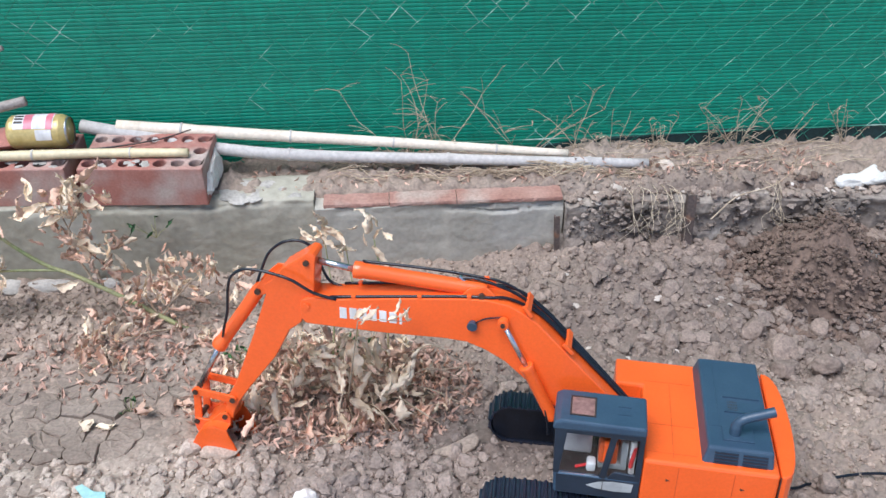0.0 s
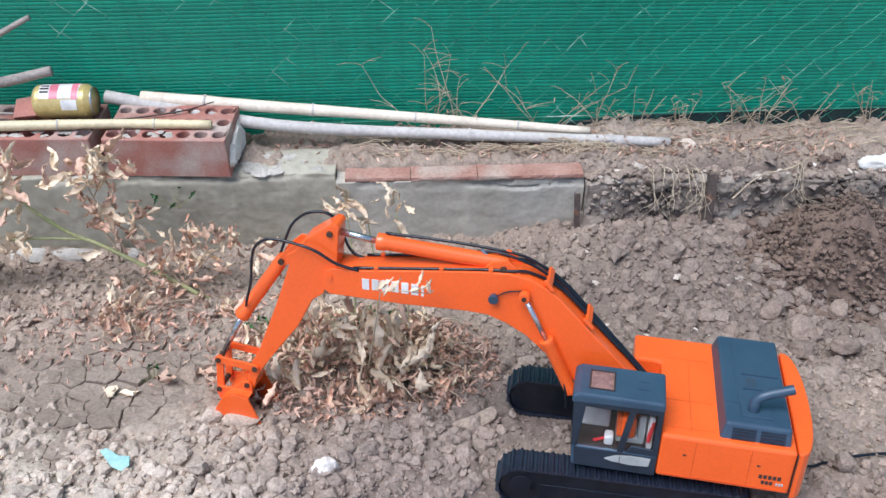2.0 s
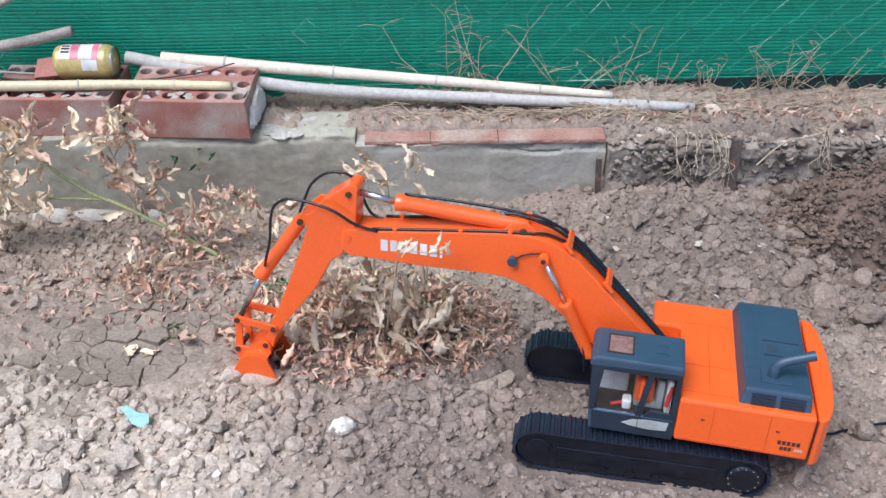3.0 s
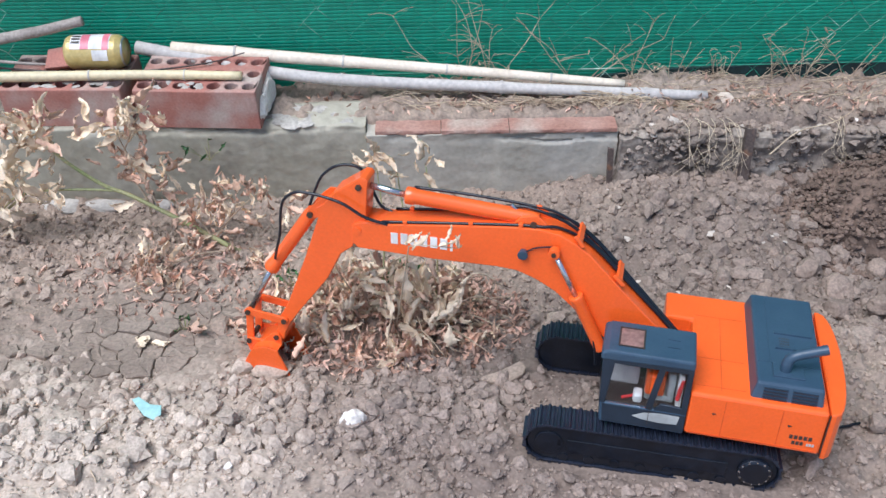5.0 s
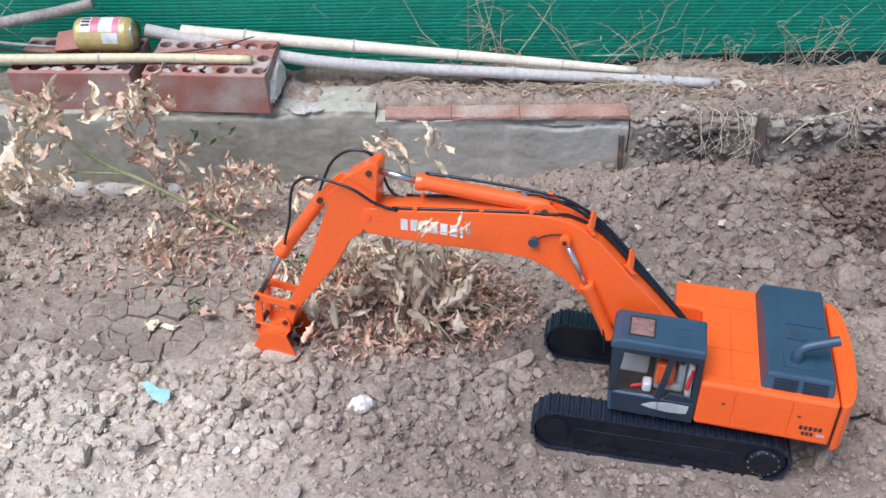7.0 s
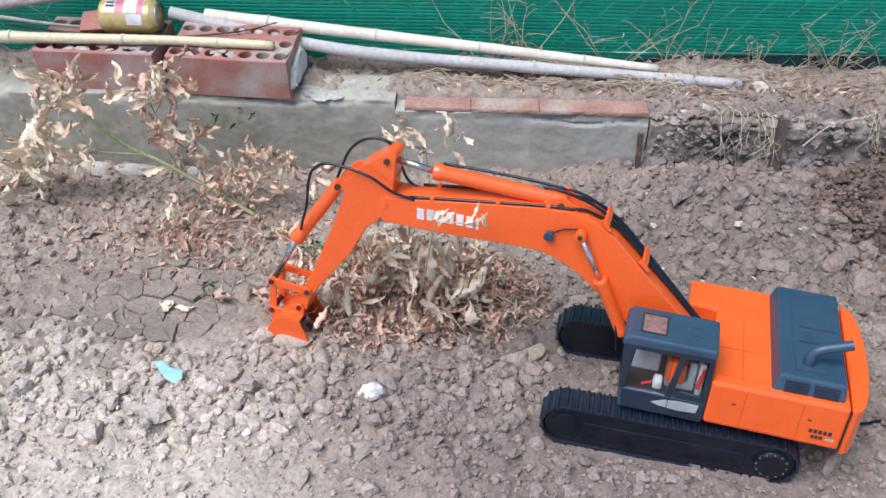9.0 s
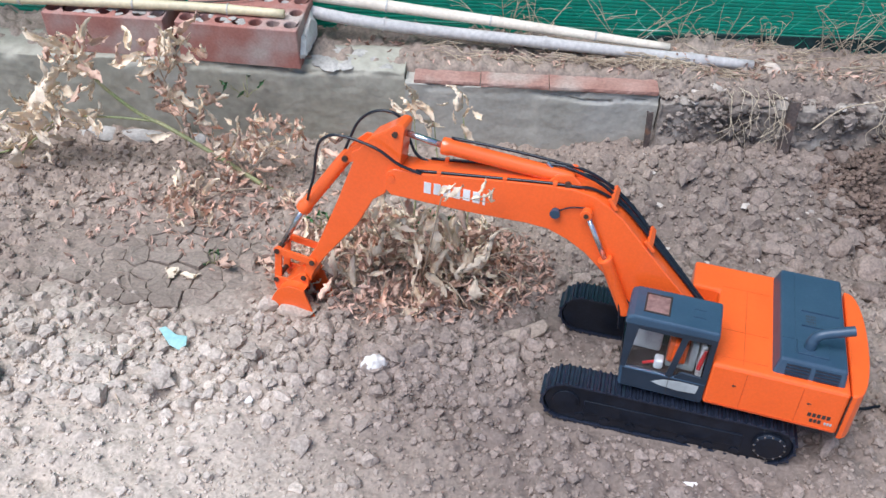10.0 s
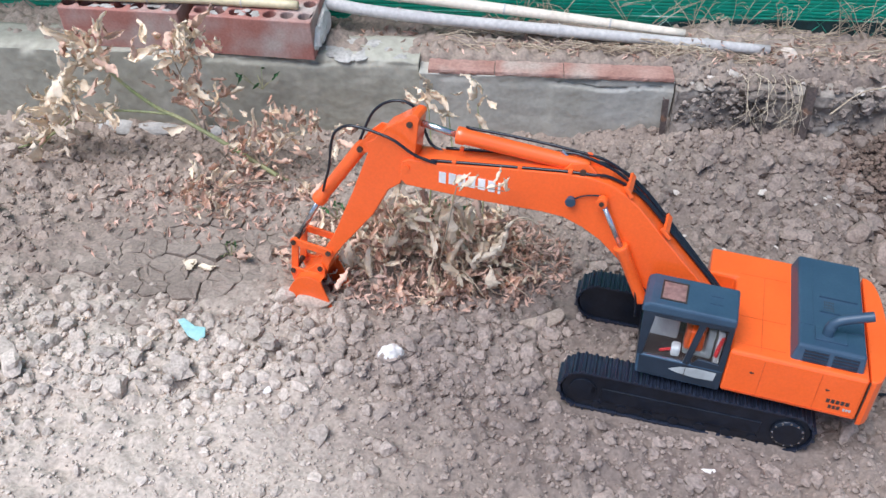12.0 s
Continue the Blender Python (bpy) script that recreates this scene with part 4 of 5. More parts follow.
s = Shape().box(-0.180, -0.142, 0.054, 0.080, HZ - 0.0005, HZ + 0.0022)
part("exhaust_base", s, SLATE, hood, bevel=0.0006)
s = Shape().tube(spline([(-0.157, 0.066, HZ), (-0.157, 0.066, HZ + 0.012), (-0.160, 0.065, HZ + 0.0200), (-0.170, 0.063, HZ + 0.0265), (-0.202, 0.058, HZ + 0.037)], 6),
                 [0.0072] * 8 + [0.0066] * 17, 16, caps=False)
s.tube(spline([(-0.196, 0.0590, HZ + 0.0350), (-0.2012, 0.0582, HZ + 0.0366)], 2), 0.0056, 14)
part("exhaust_pipe", s, SLATE, hood, "bent slate exhaust stack", smooth=True)

# cab
CX0, CX1, CY0, CY1, CZ0, CZ1 = -0.0440, 0.0700, 0.0455, 0.1105, 0.0790, 0.1994
cab = part("cab", Shape().prism([(CX0, CZ0), (CX1 - 0.004, CZ0), (CX1 - 0.002, 0.113), (CX0, 0.113)], CY0, CY1), SLATE, exc, "slate-blue operator cab", SW, bevel=0.003)
roof = part("roof", Shape().prism([(CX0 - 0.001, 0.1865), (CX1 + 0.003, 0.1835), (CX1 + 0.002, 0.1950), (CX1 - 0.006, CZ1), (CX0, CZ1)], CY0 - 0.001, CY1 + 0.001), SLATE, cab, bevel=0.003)
for y in (CY0, CY1 - 0.0045):
    for line in ([(CX1 - 0.009, 0.112), (CX1 - 0.002, 0.112), (CX1, 0.185), (CX1 - 0.012, 0.186), (CX1 - 0.016, 0.179)],
                 [(0.000, 0.112), (0.0085, 0.112), (-0.0025, 0.187), (-0.0105, 0.187)],
                 [(CX0, 0.112), (CX0 + 0.008, 0.112), (CX0 + 0.007, 0.187), (CX0, 0.187)]):
        part("pillar", Shape().prism(line, y, y + 0.0045), DARKSLATE, cab, bevel=0.001)
    part("top_rail", Shape().box(CX0, CX1 - 0.006, y + 0.0003, y + 0.0042, 0.179, 0.187), DARKSLATE, cab, bevel=0.001)
    part("rear_sill", Shape().prism([(CX0, 0.112), (-0.002, 0.112), (-0.010, 0.124), (CX0 + 0.006, 0.122)], y + 0.0003, y + 0.0042), DARKSLATE, cab, bevel=0.001)
part("front_sill", Shape().box(CX1 - 0.008, CX1 - 0.003, CY0, CY1, 0.110, 0.116), SLATE, cab, bevel=0.001)
part("back_wall", Shape().box(CX0 + 0.0003, CX0 + 0.004, CY0 + 0.004, CY1 - 0.004, 0.112, 0.187), DARKSLATE, cab)
for x0, x1 in ((0.006, CX1 - 0.009), (CX0 + 0.007, -0.003)):
    g = part("window", Shape().box(x0, x1, CY1 - 0.003, CY1 - 0.002, 0.113, 0.183), GLASS, cab)
    g.visible_shadow = False
g = part("windscreen", Shape().box(CX1 - 0.006, CX1 - 0.005, CY0 + 0.004, CY1 - 0.004, 0.115, 0.184), GLASS, cab)
g.visible_shadow = False
s = Shape()
x0, x1, y0, y1 = 0.020, 0.053, 0.058, 0.098
for a in ((x0, x1, y0, y0 + 0.002), (x0, x1, y1 - 0.002, y1), (x0, x0 + 0.002, y0 + 0.002, y1 - 0.002), (x1 - 0.002, x1, y0 + 0.002, y1 - 0.002)):
    s.box(*a, CZ1 - 0.001, CZ1 + 0.0012)
part("roof_hatch_frame", s, INK, cab)
part("roof_hatch", Shape().box(x0 + 0.002, x1 - 0.002, y0 + 0.002, y1 - 0.002, CZ1 - 0.001, CZ1 + 0.0004), HATCH, cab, "reddish roof hatch pane, lightened for a reflection on it")
s = Shape()
for y in (0.070, 0.086):
    s.box(-0.024, -0.008, y, y + 0.0012, CZ1 - 0.0005, CZ1 + 0.001)
part("roof_ribs", s, SLATE, cab)
s = Shape().prism([(0.024, 0.0985), (0.012, 0.0950), (-0.012, 0.0930), (-0.034, 0.0950), (-0.036, 0.1085), (-0.010, 0.1090), (0.010, 0.1060)], CY1 - 0.001, CY1 + 0.0008)
part("door_flash", s, GREY, cab, "silver door flash")
part("door_seam", Shape().box(0.0030, 0.0037, CY1 - 0.001, CY1 + 0.0012, 0.088, 0.118), INK, cab)
s = Shape().box(-0.022, 0.012, 0.062, 0.092, 0.113, 0.124).box(-0.026, -0.016, 0.062, 0.092, 0.113, 0.160)
part("seat", s, GREY, cab, "grey operator seat", bevel=0.003)
part("seat_cover", Shape().box(-0.013, 0.012, 0.064, 0.096, 0.124, 0.158), ORANGE, cab, "orange seat back cover", bevel=0.004)
s = Shape().box(0.020, 0.058, 0.050, 0.066, 0.113, 0.146).box(0.014, 0.026, 0.086, 0.102, 0.113, 0.128).box(-0.036, -0.028, 0.056, 0.10, 0.113, 0.168)
part("console", s, WHITE, cab, "white control console", bevel=0.003)
part("lever", Shape().tube([(0.040, 0.098, 0.116), (0.018, 0.096, 0.124)], 0.0022, 8), RED, cab, "red lever")
part("lever", Shape().tube([(-0.030, 0.100, 0.128), (-0.034, 0.098, 0.160)], 0.003, 8), RED, cab, "red lever")

part("cab_floor", Shape().box(CX0 + 0.005, CX1 - 0.008, CY0 + 0.005, CY1 - 0.005, 0.1125, 0.1138), INK, cab)
# thin plate in darker slate, which puts the cab side's shade into its colour
part("side_panel", Shape().prism([(CX0 + 0.001, CZ0 + 0.003), (CX1 - 0.008, CZ0 + 0.003), (CX1 - 0.006, 0.111), (CX0 + 0.001, 0.111)], CY1 - 0.001, CY1 + 0.0004), DARKSLATE, cab, "lower door panel darkened for the shade on the cab side")

# boom
BY0, BY1 = -0.014, 0.030
boom_line = [(0.428, 0.276), (0.425, 0.285), (0.416, 0.289), (0.378, 0.291), (0.286, 0.303), (0.207, 0.312), (0.170, 0.3135), (0.144, 0.309), (0.122, 0.298),
             (0.103, 0.284), (0.055, 0.235), (-0.002, 0.178), (-0.028, 0.152), (-0.030, 0.130), (0.020, 0.120), (0.075, 0.157), (0.115, 0.194), (0.145, 0.221),
             (0.171, 0.236), (0.198, 0.246), (0.226, 0.248), (0.313, 0.246), (0.420, 0.248), (0.428, 0.256)]
boom = part("boom", Shape().prism(boom_line, BY0, BY1), ORANGE, exc, "orange bent boom", SW, bevel=0.0015)
for i in range(7):
    s = Shape()
    x = 0.372 - i * 0.0138
    w = 0.0035 if i == 6 else 0.0098
    z = 0.2715 + 0.0015 * math.sin(i * 0.5)
    s.prism([(x, z - 0.0085), (x - w, z - 0.0085), (x - w, z + 0.0085), (x, z + 0.0085)], BY1 - 0.0005, BY1 + 0.0006)
    part("white_bar", s, WHITE, boom, "white block mark on the boom side")
# boom cylinders, one on each side
for y, sg in ((BY1 + 0.0085, 1), (BY0 - 0.0085, -1)):
    cyl = part("boom_cylinder", Shape().tube([(0.076, y, 0.143), (0.0785, y, 0.149), (0.112, y, 0.216), (0.1145, y, 0.221), (0.1165, y, 0.2245)], [0.0085, 0.0085, 0.0085, 0.0098, 0.0098], 18), ORANGE, exc, "", SW, smooth=True, bevel=0.0006)
    part("piston_rod", Shape().tube([(0.114, y, 0.220), (0.148, y, 0.285)], 0.0036, 14), STEEL, cyl, "polished steel rod", smooth=True)
    part("rod_eye", Shape().tube([(0.149, y - 0.005, 0.287), (0.149, y + 0.006 * (1 if sg > 0 else 1), 0.287)], 0.0075, 18), ORANGE, cyl, bevel=0.0008)
    part("pin", Shape().tube([(0.149, y - 0.006, 0.287), (0.149, y + 0.0075, 0.287)], 0.0032, 12), PIN, cyl)
# lamp on the boom side
s = Shape().tube([(0.190, BY1, 0.277), (0.190, BY1 + 0.009, 0.276)], [0.0055, 0.0072], 14)
part("work_lamp", s, SLATE, boom, "small slate work lamp", bevel=0.0008)
part("lamp_cable", Shape().tube(spline([(0.188, BY1 + 0.004, 0.279), (0.172, BY1 + 0.003, 0.288), (0.150, BY1 + 0.003, 0.2925)], 5), 0.0011, 6), BLACK, boom)

# stick cylinder above the boom
yc = 0.008
sc = part("stick_cylinder", Shape().tube([(0.176, yc, 0.3155), (0.182, yc, 0.3165), (0.342, yc, 0.3275), (0.345, yc, 0.3277), (0.355, yc, 0.3282)], [0.0095, 0.0105, 0.0105, 0.0120, 0.0120], 20), ORANGE, exc, "", SW, smooth=True, bevel=0.0006)
part("piston_rod", Shape().tube([(0.352, yc, 0.3280), (0.412, yc, 0.3375)], 0.0046, 14), STEEL, sc, "polished steel rod", smooth=True)
for y in (BY0 + 0.006, BY1 - 0.010):
    part("bracket", Shape().prism([(0.150, 0.303), (0.215, 0.305), (0.196, 0.326), (0.176, 0.330), (0.166, 0.322)], y, y + 0.004), ORANGE, boom, bevel=0.0012)
part("pin", Shape().tube([(0.180, BY0 + 0.002, 0.3165), (0.180, BY1 - 0.002, 0.3165)], 0.0045, 14), PIN, sc)
part("hose_coupling", Shape().tube([(0.205, yc, 0.326), (0.213, yc, 0.3335)], 0.003, 8), STEEL, sc)

# stick
stick_line = [(0.403, 0.350), (0.407, 0.3545), (0.414, 0.3552), (0.425, 0.347), (0.451, 0.329), (0.469, 0.307), (0.480, 0.300), (0.478, 0.284), (0.503, 0.2135),
              (0.536, 0.130), (0.5525, 0.100), (0.560, 0.072), (0.5585, 0.060), (0.549, 0.058), (0.545, 0.074), (0.535, 0.0935), (0.518, 0.119), (0.472, 0.182),
              (0.448, 0.230), (0.430, 0.2447), (0.424, 0.260), (0.421, 0.279), (0.4095, 0.281), (0.4045, 0.343)]
SY0, SY1 = -0.009, 0.025
stick = part("stick", Shape().prism(stick_line, SY0, SY1), ORANGE, exc, "orange dipper stick", SW, bevel=0.0015)
part("pin", Shape().tube([(0.4165, SY0 - 0.003, 0.3405), (0.4165, SY1 + 0.003, 0.3405)], 0.0042, 14), PIN, stick)
part("pin", Shape().tube([(0.419, BY0 - 0.002, 0.276), (0.419, BY1 + 0.002, 0.276)], 0.0048, 14), ORANGE, stick)
for y in (SY0 + 0.002, SY1 - 0.005):
    part("bracket", Shape().prism([(0.458, 0.318), (0.468, 0.3185), (0.488, 0.300), (0.496, 0.289), (0.492, 0.277), (0.478, 0.284)], y, y + 0.003), ORANGE, stick, bevel=0.001)
part("pin", Shape().tube([(0.4895, SY0 - 0.002, 0.2875), (0.4895, SY1 + 0.002, 0.2875)], 0.0042, 14), PIN, stick)

# bucket cylinder and linkage
bc = part("bucket_cylinder", Shape().tube([(0.4905, yc, 0.2865), (0.495, yc, 0.280), (0.557, yc, 0.188), (0.559, yc, 0.185), (0.5645, yc, 0.177)], [0.0085, 0.0098, 0.0098, 0.0115, 0.0115], 20), ORANGE, exc, "", SW, smooth=True, bevel=0.0006)
part("piston_rod", Shape().tube([(0.562, yc, 0.180), (0.600, yc, 0.107)], 0.0045, 14), STEEL, bc, "dusty steel rod", smooth=True)


def link(p, q, w, y0, y1, parent):
    """A flat bar with rounded ends between two pins."""
    a = math.atan2(q[1] - p[1], q[0] - p[0])
    out = [(p[0] + w * math.cos(a + t), p[1] + w * math.sin(a + t)) for t in np.linspace(math.pi / 2, 1.5 * math.pi, 7)]
    out += [(q[0] + w * math.cos(a + t), q[1] + w * math.sin(a + t)) for t in np.linspace(-math.pi / 2, math.pi / 2, 7)]
    return part("link", Shape().prism(out, y0, y1), ORANGE, parent, bevel=0.0006)


for y0, y1 in ((SY0 - 0.0048, SY0 - 0.0008), (SY1 + 0.0008, SY1 + 0.0048)):
    link((0.601, 0.105), (0.5437, 0.098), 0.0060, y0, y1, stick)
    link((0.601, 0.104), (0.605, 0.050), 0.0056, y0 + (0.0043 if y0 < 0 else -0.0043), y1 + (0.0043 if y0 < 0 else -0.0043), stick)
for x, z in ((0.601, 0.1045), (0.5437, 0.0975)):
    part("pin", Shape().tube([(x, SY0 - 0.007, z), (x, SY1 + 0.007, z)], 0.0042, 14), PIN, stick)

# bucket: curved shell with side plates, lugs and cutting edge
KY0, KY1 = -0.026, 0.046
shell = [(0.552, 0.052), (0.570, 0.056), (0.590, 0.050), (0.604, 0.030), (0.614, 0.004), (0.6175, -0.016), (0.609, -0.030), (0.580, -0.033), (0.552, -0.026), (0.528, -0.014)]
outer = spline([(x, 0, z) for x, z in shell], 4)
ol = [(q.x, q.z) for q in outer]
cen = (0.572, 0.012)
inner = [(x + (cen[0] - x) * 0.10, z + (cen[1] - z) * 0.10) for x, z in ol]
inner[-1] = (0.5305, -0.0120)
bucket = part("bucket", Shape().prism(ol + inner[::-1], KY0, KY1), ORANGE, exc, "orange digging bucket set in the soil", SW, smooth=False)
side = ol + [(0.530, -0.008), (0.5424, 0.0245), (0.550, 0.043)]
for y0 in (KY0 - 0.0005, KY1 - 0.0030):
    part("side_plate", Shape().prism(side, y0, y0 + 0.0035), ORANGE, bucket, bevel=0.001)
for y0 in (SY0 - 0.0048, SY1 + 0.0008):
    part("lug", Shape().prism([(0.552, 0.046), (0.606, 0.030), (0.611, 0.048), (0.607, 0.056), (0.599, 0.055), (0.582, 0.054), (0.566, 0.070), (0.556, 0.072), (0.551, 0.064)], y0, y0 + 0.004), ORANGE, bucket, bevel=0.001)
for x, z in ((0.605, 0.0500), (0.559, 0.0645)):
    part("pin", Shape().tube([(x, SY0 - 0.007, z), (x, SY1 + 0.007, z)], 0.0042, 14), PIN, bucket)
for i in range(5):
    y = KY0 + 0.006 + i * (KY1 - KY0 - 0.012) / 4
    part("tooth", Shape().prism([(0.537, -0.021), (0.534, -0.0135), (0.518, -0.008)], y - 0.004, y + 0.004), ORANGE, bucket)


# hydraulic hoses and their clips
def hose(pts, parent, r=0.0021):
    return part("hose", Shape().tube(spline(pts, 8), r, 8), BLACK, parent, smooth=True)


hose([(0.3767, 0.029, 0.2909), (0.4067, 0.033, 0.3002), (0.4351, 0.034, 0.3168), (0.4594, 0.034, 0.3238), (0.4839, 0.034, 0.3274), (0.5044, 0.034, 0.3258), (0.5215, 0.033, 0.3127), (0.529, 0.032, 0.2916),
      (0.5347, 0.030, 0.2539), (0.5438, 0.027, 0.2237), (0.551, 0.020, 0.203)], stick)
hose([(0.375, -0.008, 0.288), (0.3972, -0.010, 0.2963), (0.4102, -0.013, 0.3202), (0.4173, -0.013, 0.3405), (0.4354, -0.012, 0.3525), (0.460, -0.010, 0.3493), (0.4807, -0.008, 0.3322), (0.4919, -0.004, 0.3079), (0.500, 0.002, 0.284)], stick)
hose([(0.385, 0.0265, 0.2928), (0.286, 0.0265, 0.3048), (0.207, 0.0265, 0.314), (0.170, 0.0250, 0.3155), (0.144, 0.018, 0.3125), (0.103, 0.010, 0.2885), (0.055, 0.007, 0.240), (0.0, 0.006, 0.184), (-0.03, 0.006, 0.148)], boom)
hose([(0.375, -0.0105, 0.2938), (0.286, -0.0105, 0.305), (0.207, -0.0105, 0.3145), (0.144, -0.0115, 0.312), (0.103, -0.0118, 0.288), (0.055, -0.0118, 0.239), (-0.03, -0.011, 0.148)], boom)
hose([(0.210, 0.008, 0.331), (0.190, 0.008, 0.332), (0.160, 0.009, 0.325), (0.135, 0.006, 0.313), (0.103, 0.0045, 0.2890), (0.055, 0.0015, 0.240), (-0.03, 0.001, 0.150)], boom)
hose([(0.345, 0.002, 0.3385), (0.270, -0.003, 0.3345), (0.200, -0.005, 0.3290), (0.150, -0.006, 0.320), (0.103, -0.0055, 0.2890), (0.055, -0.005, 0.240), (-0.03, -0.005, 0.150)], boom)
hose([(0.105, 0.040, 0.205), (0.094, 0.043, 0.190), (0.084, 0.046, 0.150), (0.080, 0.046, 0.120)], boom, 0.0015)
for x, z, a in ((0.352, 0.2955, 6), (0.262, 0.3065, 6), (0.196, 0.314, 3)):
    for y in (0.0265, -0.0105):
        part("hose_clip", Shape().box(-0.003, 0.003, y - 0.0033, y + 0.0033, -0.003, 0.0042, pose(x, 0, z, 0, a, 0)), ORANGE, boom, bevel=0.0008)
for x, z, a in ((0.118, 0.302, -38), (0.062, 0.251, -44)):
    part("hose_clamp", Shape().box(-0.0024, 0.0024, -0.014, 0.030, -0.003, 0.006, pose(x, 0, z, 0, -a, 0)).box(-0.0024, 0.0024, 0.0285, 0.0315, -0.008, 0.011, pose(x, 0, z, 0, -a, 0)), ORANGE, boom, bevel=0.0008)
# power lead trailing from the rear
lead = spline([(0.655, -0.700, 0.030), (0.70, -0.690, 0.012), (0.76, -0.672, 0.006), (0.85, -0.665, 0.0), (1.00, -0.70, 0.0), (1.25, -0.80, 0.02)], 10)
lead = [Vector((q.x, q.y, max(q.z, ground_z(q.x, q.y) + 0.002))) for q in lead]
tagged(part("power_lead", Shape().tube(lead, 0.0022, 8), BLACK, smooth=True), "thin black lead trailing on the soil", "cable")

# ---- dry plants ----
def leaf_mesh(seed, mat, slim=0.52):
    """A curled, withered leaf one unit long: a single crumpled sheet."""
    r = random.Random(seed)
    nu, nv = 10, 4
    curl, roll_, twist = r.uniform(0.3, 3.0), r.uniform(0.8, 2.7), r.uniform(-2.2, 2.2)
    crease = r.uniform(0.5, 2.0)
    top = []
    x = z = ang = 0.0
    for i in range(nu + 1):
        t = i / nu
        w = slim * 0.5 * (math.sin(math.pi * min(1, 0.06 + t * 0.95)) ** 0.7) * r.uniform(0.80, 1.15) * (0.92 + 0.22 * math.sin(7 * crease * t))
        for j in range(nv + 1):
            s = 2 * j / nv - 1
            a = roll_ * s
            y, h = w * math.sin(a) / max(roll_, 0.5), w * (1 - math.cos(a)) * 0.8
            c, d = math.cos(twist * t), math.sin(twist * t)
            top.append(Vector((x - math.sin(ang) * (h * c), y * c - h * d, z + math.cos(ang) * (h * c + y * d))) + Vector((r.gauss(0, 0.026), r.gauss(0, 0.030), r.gauss(0, 0.040))))
        ang += curl / nu * r.uniform(0.4, 1.5)
        x, z = x + math.cos(ang) / nu, z + math.sin(ang) / nu
    s = Shape()
    s.v = [tuple(p) for p in top]
    s.f = [(i * (nv + 1) + j, (i + 1) * (nv + 1) + j, (i + 1) * (nv + 1) + j + 1, i * (nv + 1) + j + 1) for i in range(nu) for j in range(nv)]
    return s.mesh("leaf", mat, True)


LEAVES = [leaf_mesh(i, LEAF, 0.46) for i in range(12)]
PALE = [leaf_mesh(40 + i, LEAFPALE, 0.48) for i in range(12)]
LONG = [leaf_mesh(60 + i, LEAFPALE, 0.36) for i in range(6)]
THIN = [leaf_mesh(70 + i, LEAF, 0.30) for i in range(6)]
HERBS = [leaf_mesh(80 + i, HERB, 0.5) for i in range(3)]


def put_leaf(parent, p, size, r, pale=0.4, kind=None):
    me = r.choice(kind or (PALE if r.random() < pale else LEAVES))
    m = Matrix.LocRotScale(p, Euler((r.uniform(-1.0, 1.0), r.uniform(-1.2, 1.2), r.uniform(0, 6.28))), (size * 1.2, size * r.uniform(0.8, 1.25), size))
    return part("leaf", me, None, parent, m=m)


def stem(parent, pts, r0, r1, mat):
    p = spline(pts, 6)
    return part("stem", Shape().tube(p, [r0 + (r1 - r0) * i / (len(p) - 1) for i in range(len(p))], 7), mat, parent, smooth=True)


def cluster(parent, c, n, spread_, size, r, pale):
    for i in range(n):
        p = Vector(c) + Vector((r.gauss(0, spread_), r.gauss(0, spread_), r.gauss(0, spread_ * 0.8)))
        p.z = max(p.z, ground_z(p.x, p.y) + 0.002)
        put_leaf(parent, p, size * math.exp(r.gauss(0, 0.3)), r, pale)


# wilted plant with green stems, in front of the bricks
r = random.Random(12)
wilt = tagged(new("wilted_plant"), "wilted plant with green stems and curled straw-coloured leaves", "plant")
stem(wilt, [(-0.17, -0.245, -0.075), (-0.256, -0.215, -0.055), (-0.36, -0.18, -0.010), (-0.45, -0.155, 0.030), (-0.497, -0.15, 0.052), (-0.545, -0.15, 0.10), (-0.578, -0.15, 0.148)], 0.0050, 0.0030, STEM)
stem(wilt, [(-0.47, -0.152, 0.040), (-0.56, -0.15, 0.042), (-0.651, -0.15, 0.034), (-0.70, -0.16, 0.0), (-0.752, -0.17, -0.050)], 0.0026, 0.0014, STEM)
stem(wilt, [(-0.40, -0.165, 0.012), (-0.415, -0.16, 0.075), (-0.435, -0.155, 0.135), (-0.445, -0.15, 0.185)], 0.0022, 0.001, DRYSTEM)
stem(wilt, [(-0.435, -0.155, 0.135), (-0.40, -0.15, 0.195), (-0.371, -0.15, 0.232)], 0.0014, 0.0009, DRYSTEM)
stem(wilt, [(-0.30, -0.20, -0.040), (-0.32, -0.19, 0.015), (-0.29, -0.17, 0.030)], 0.002, 0.001, DRYSTEM)
stem(wilt, [(-0.256, -0.215, -0.055), (-0.33, -0.26, -0.03), (-0.40, -0.30, -0.045)], 0.002, 0.001, DRYSTEM)
stem(wilt, [(-0.30, -0.20, -0.040), (-0.25, -0.16, 0.0), (-0.21, -0.14, 0.025)], 0.002, 0.001, DRYSTEM)
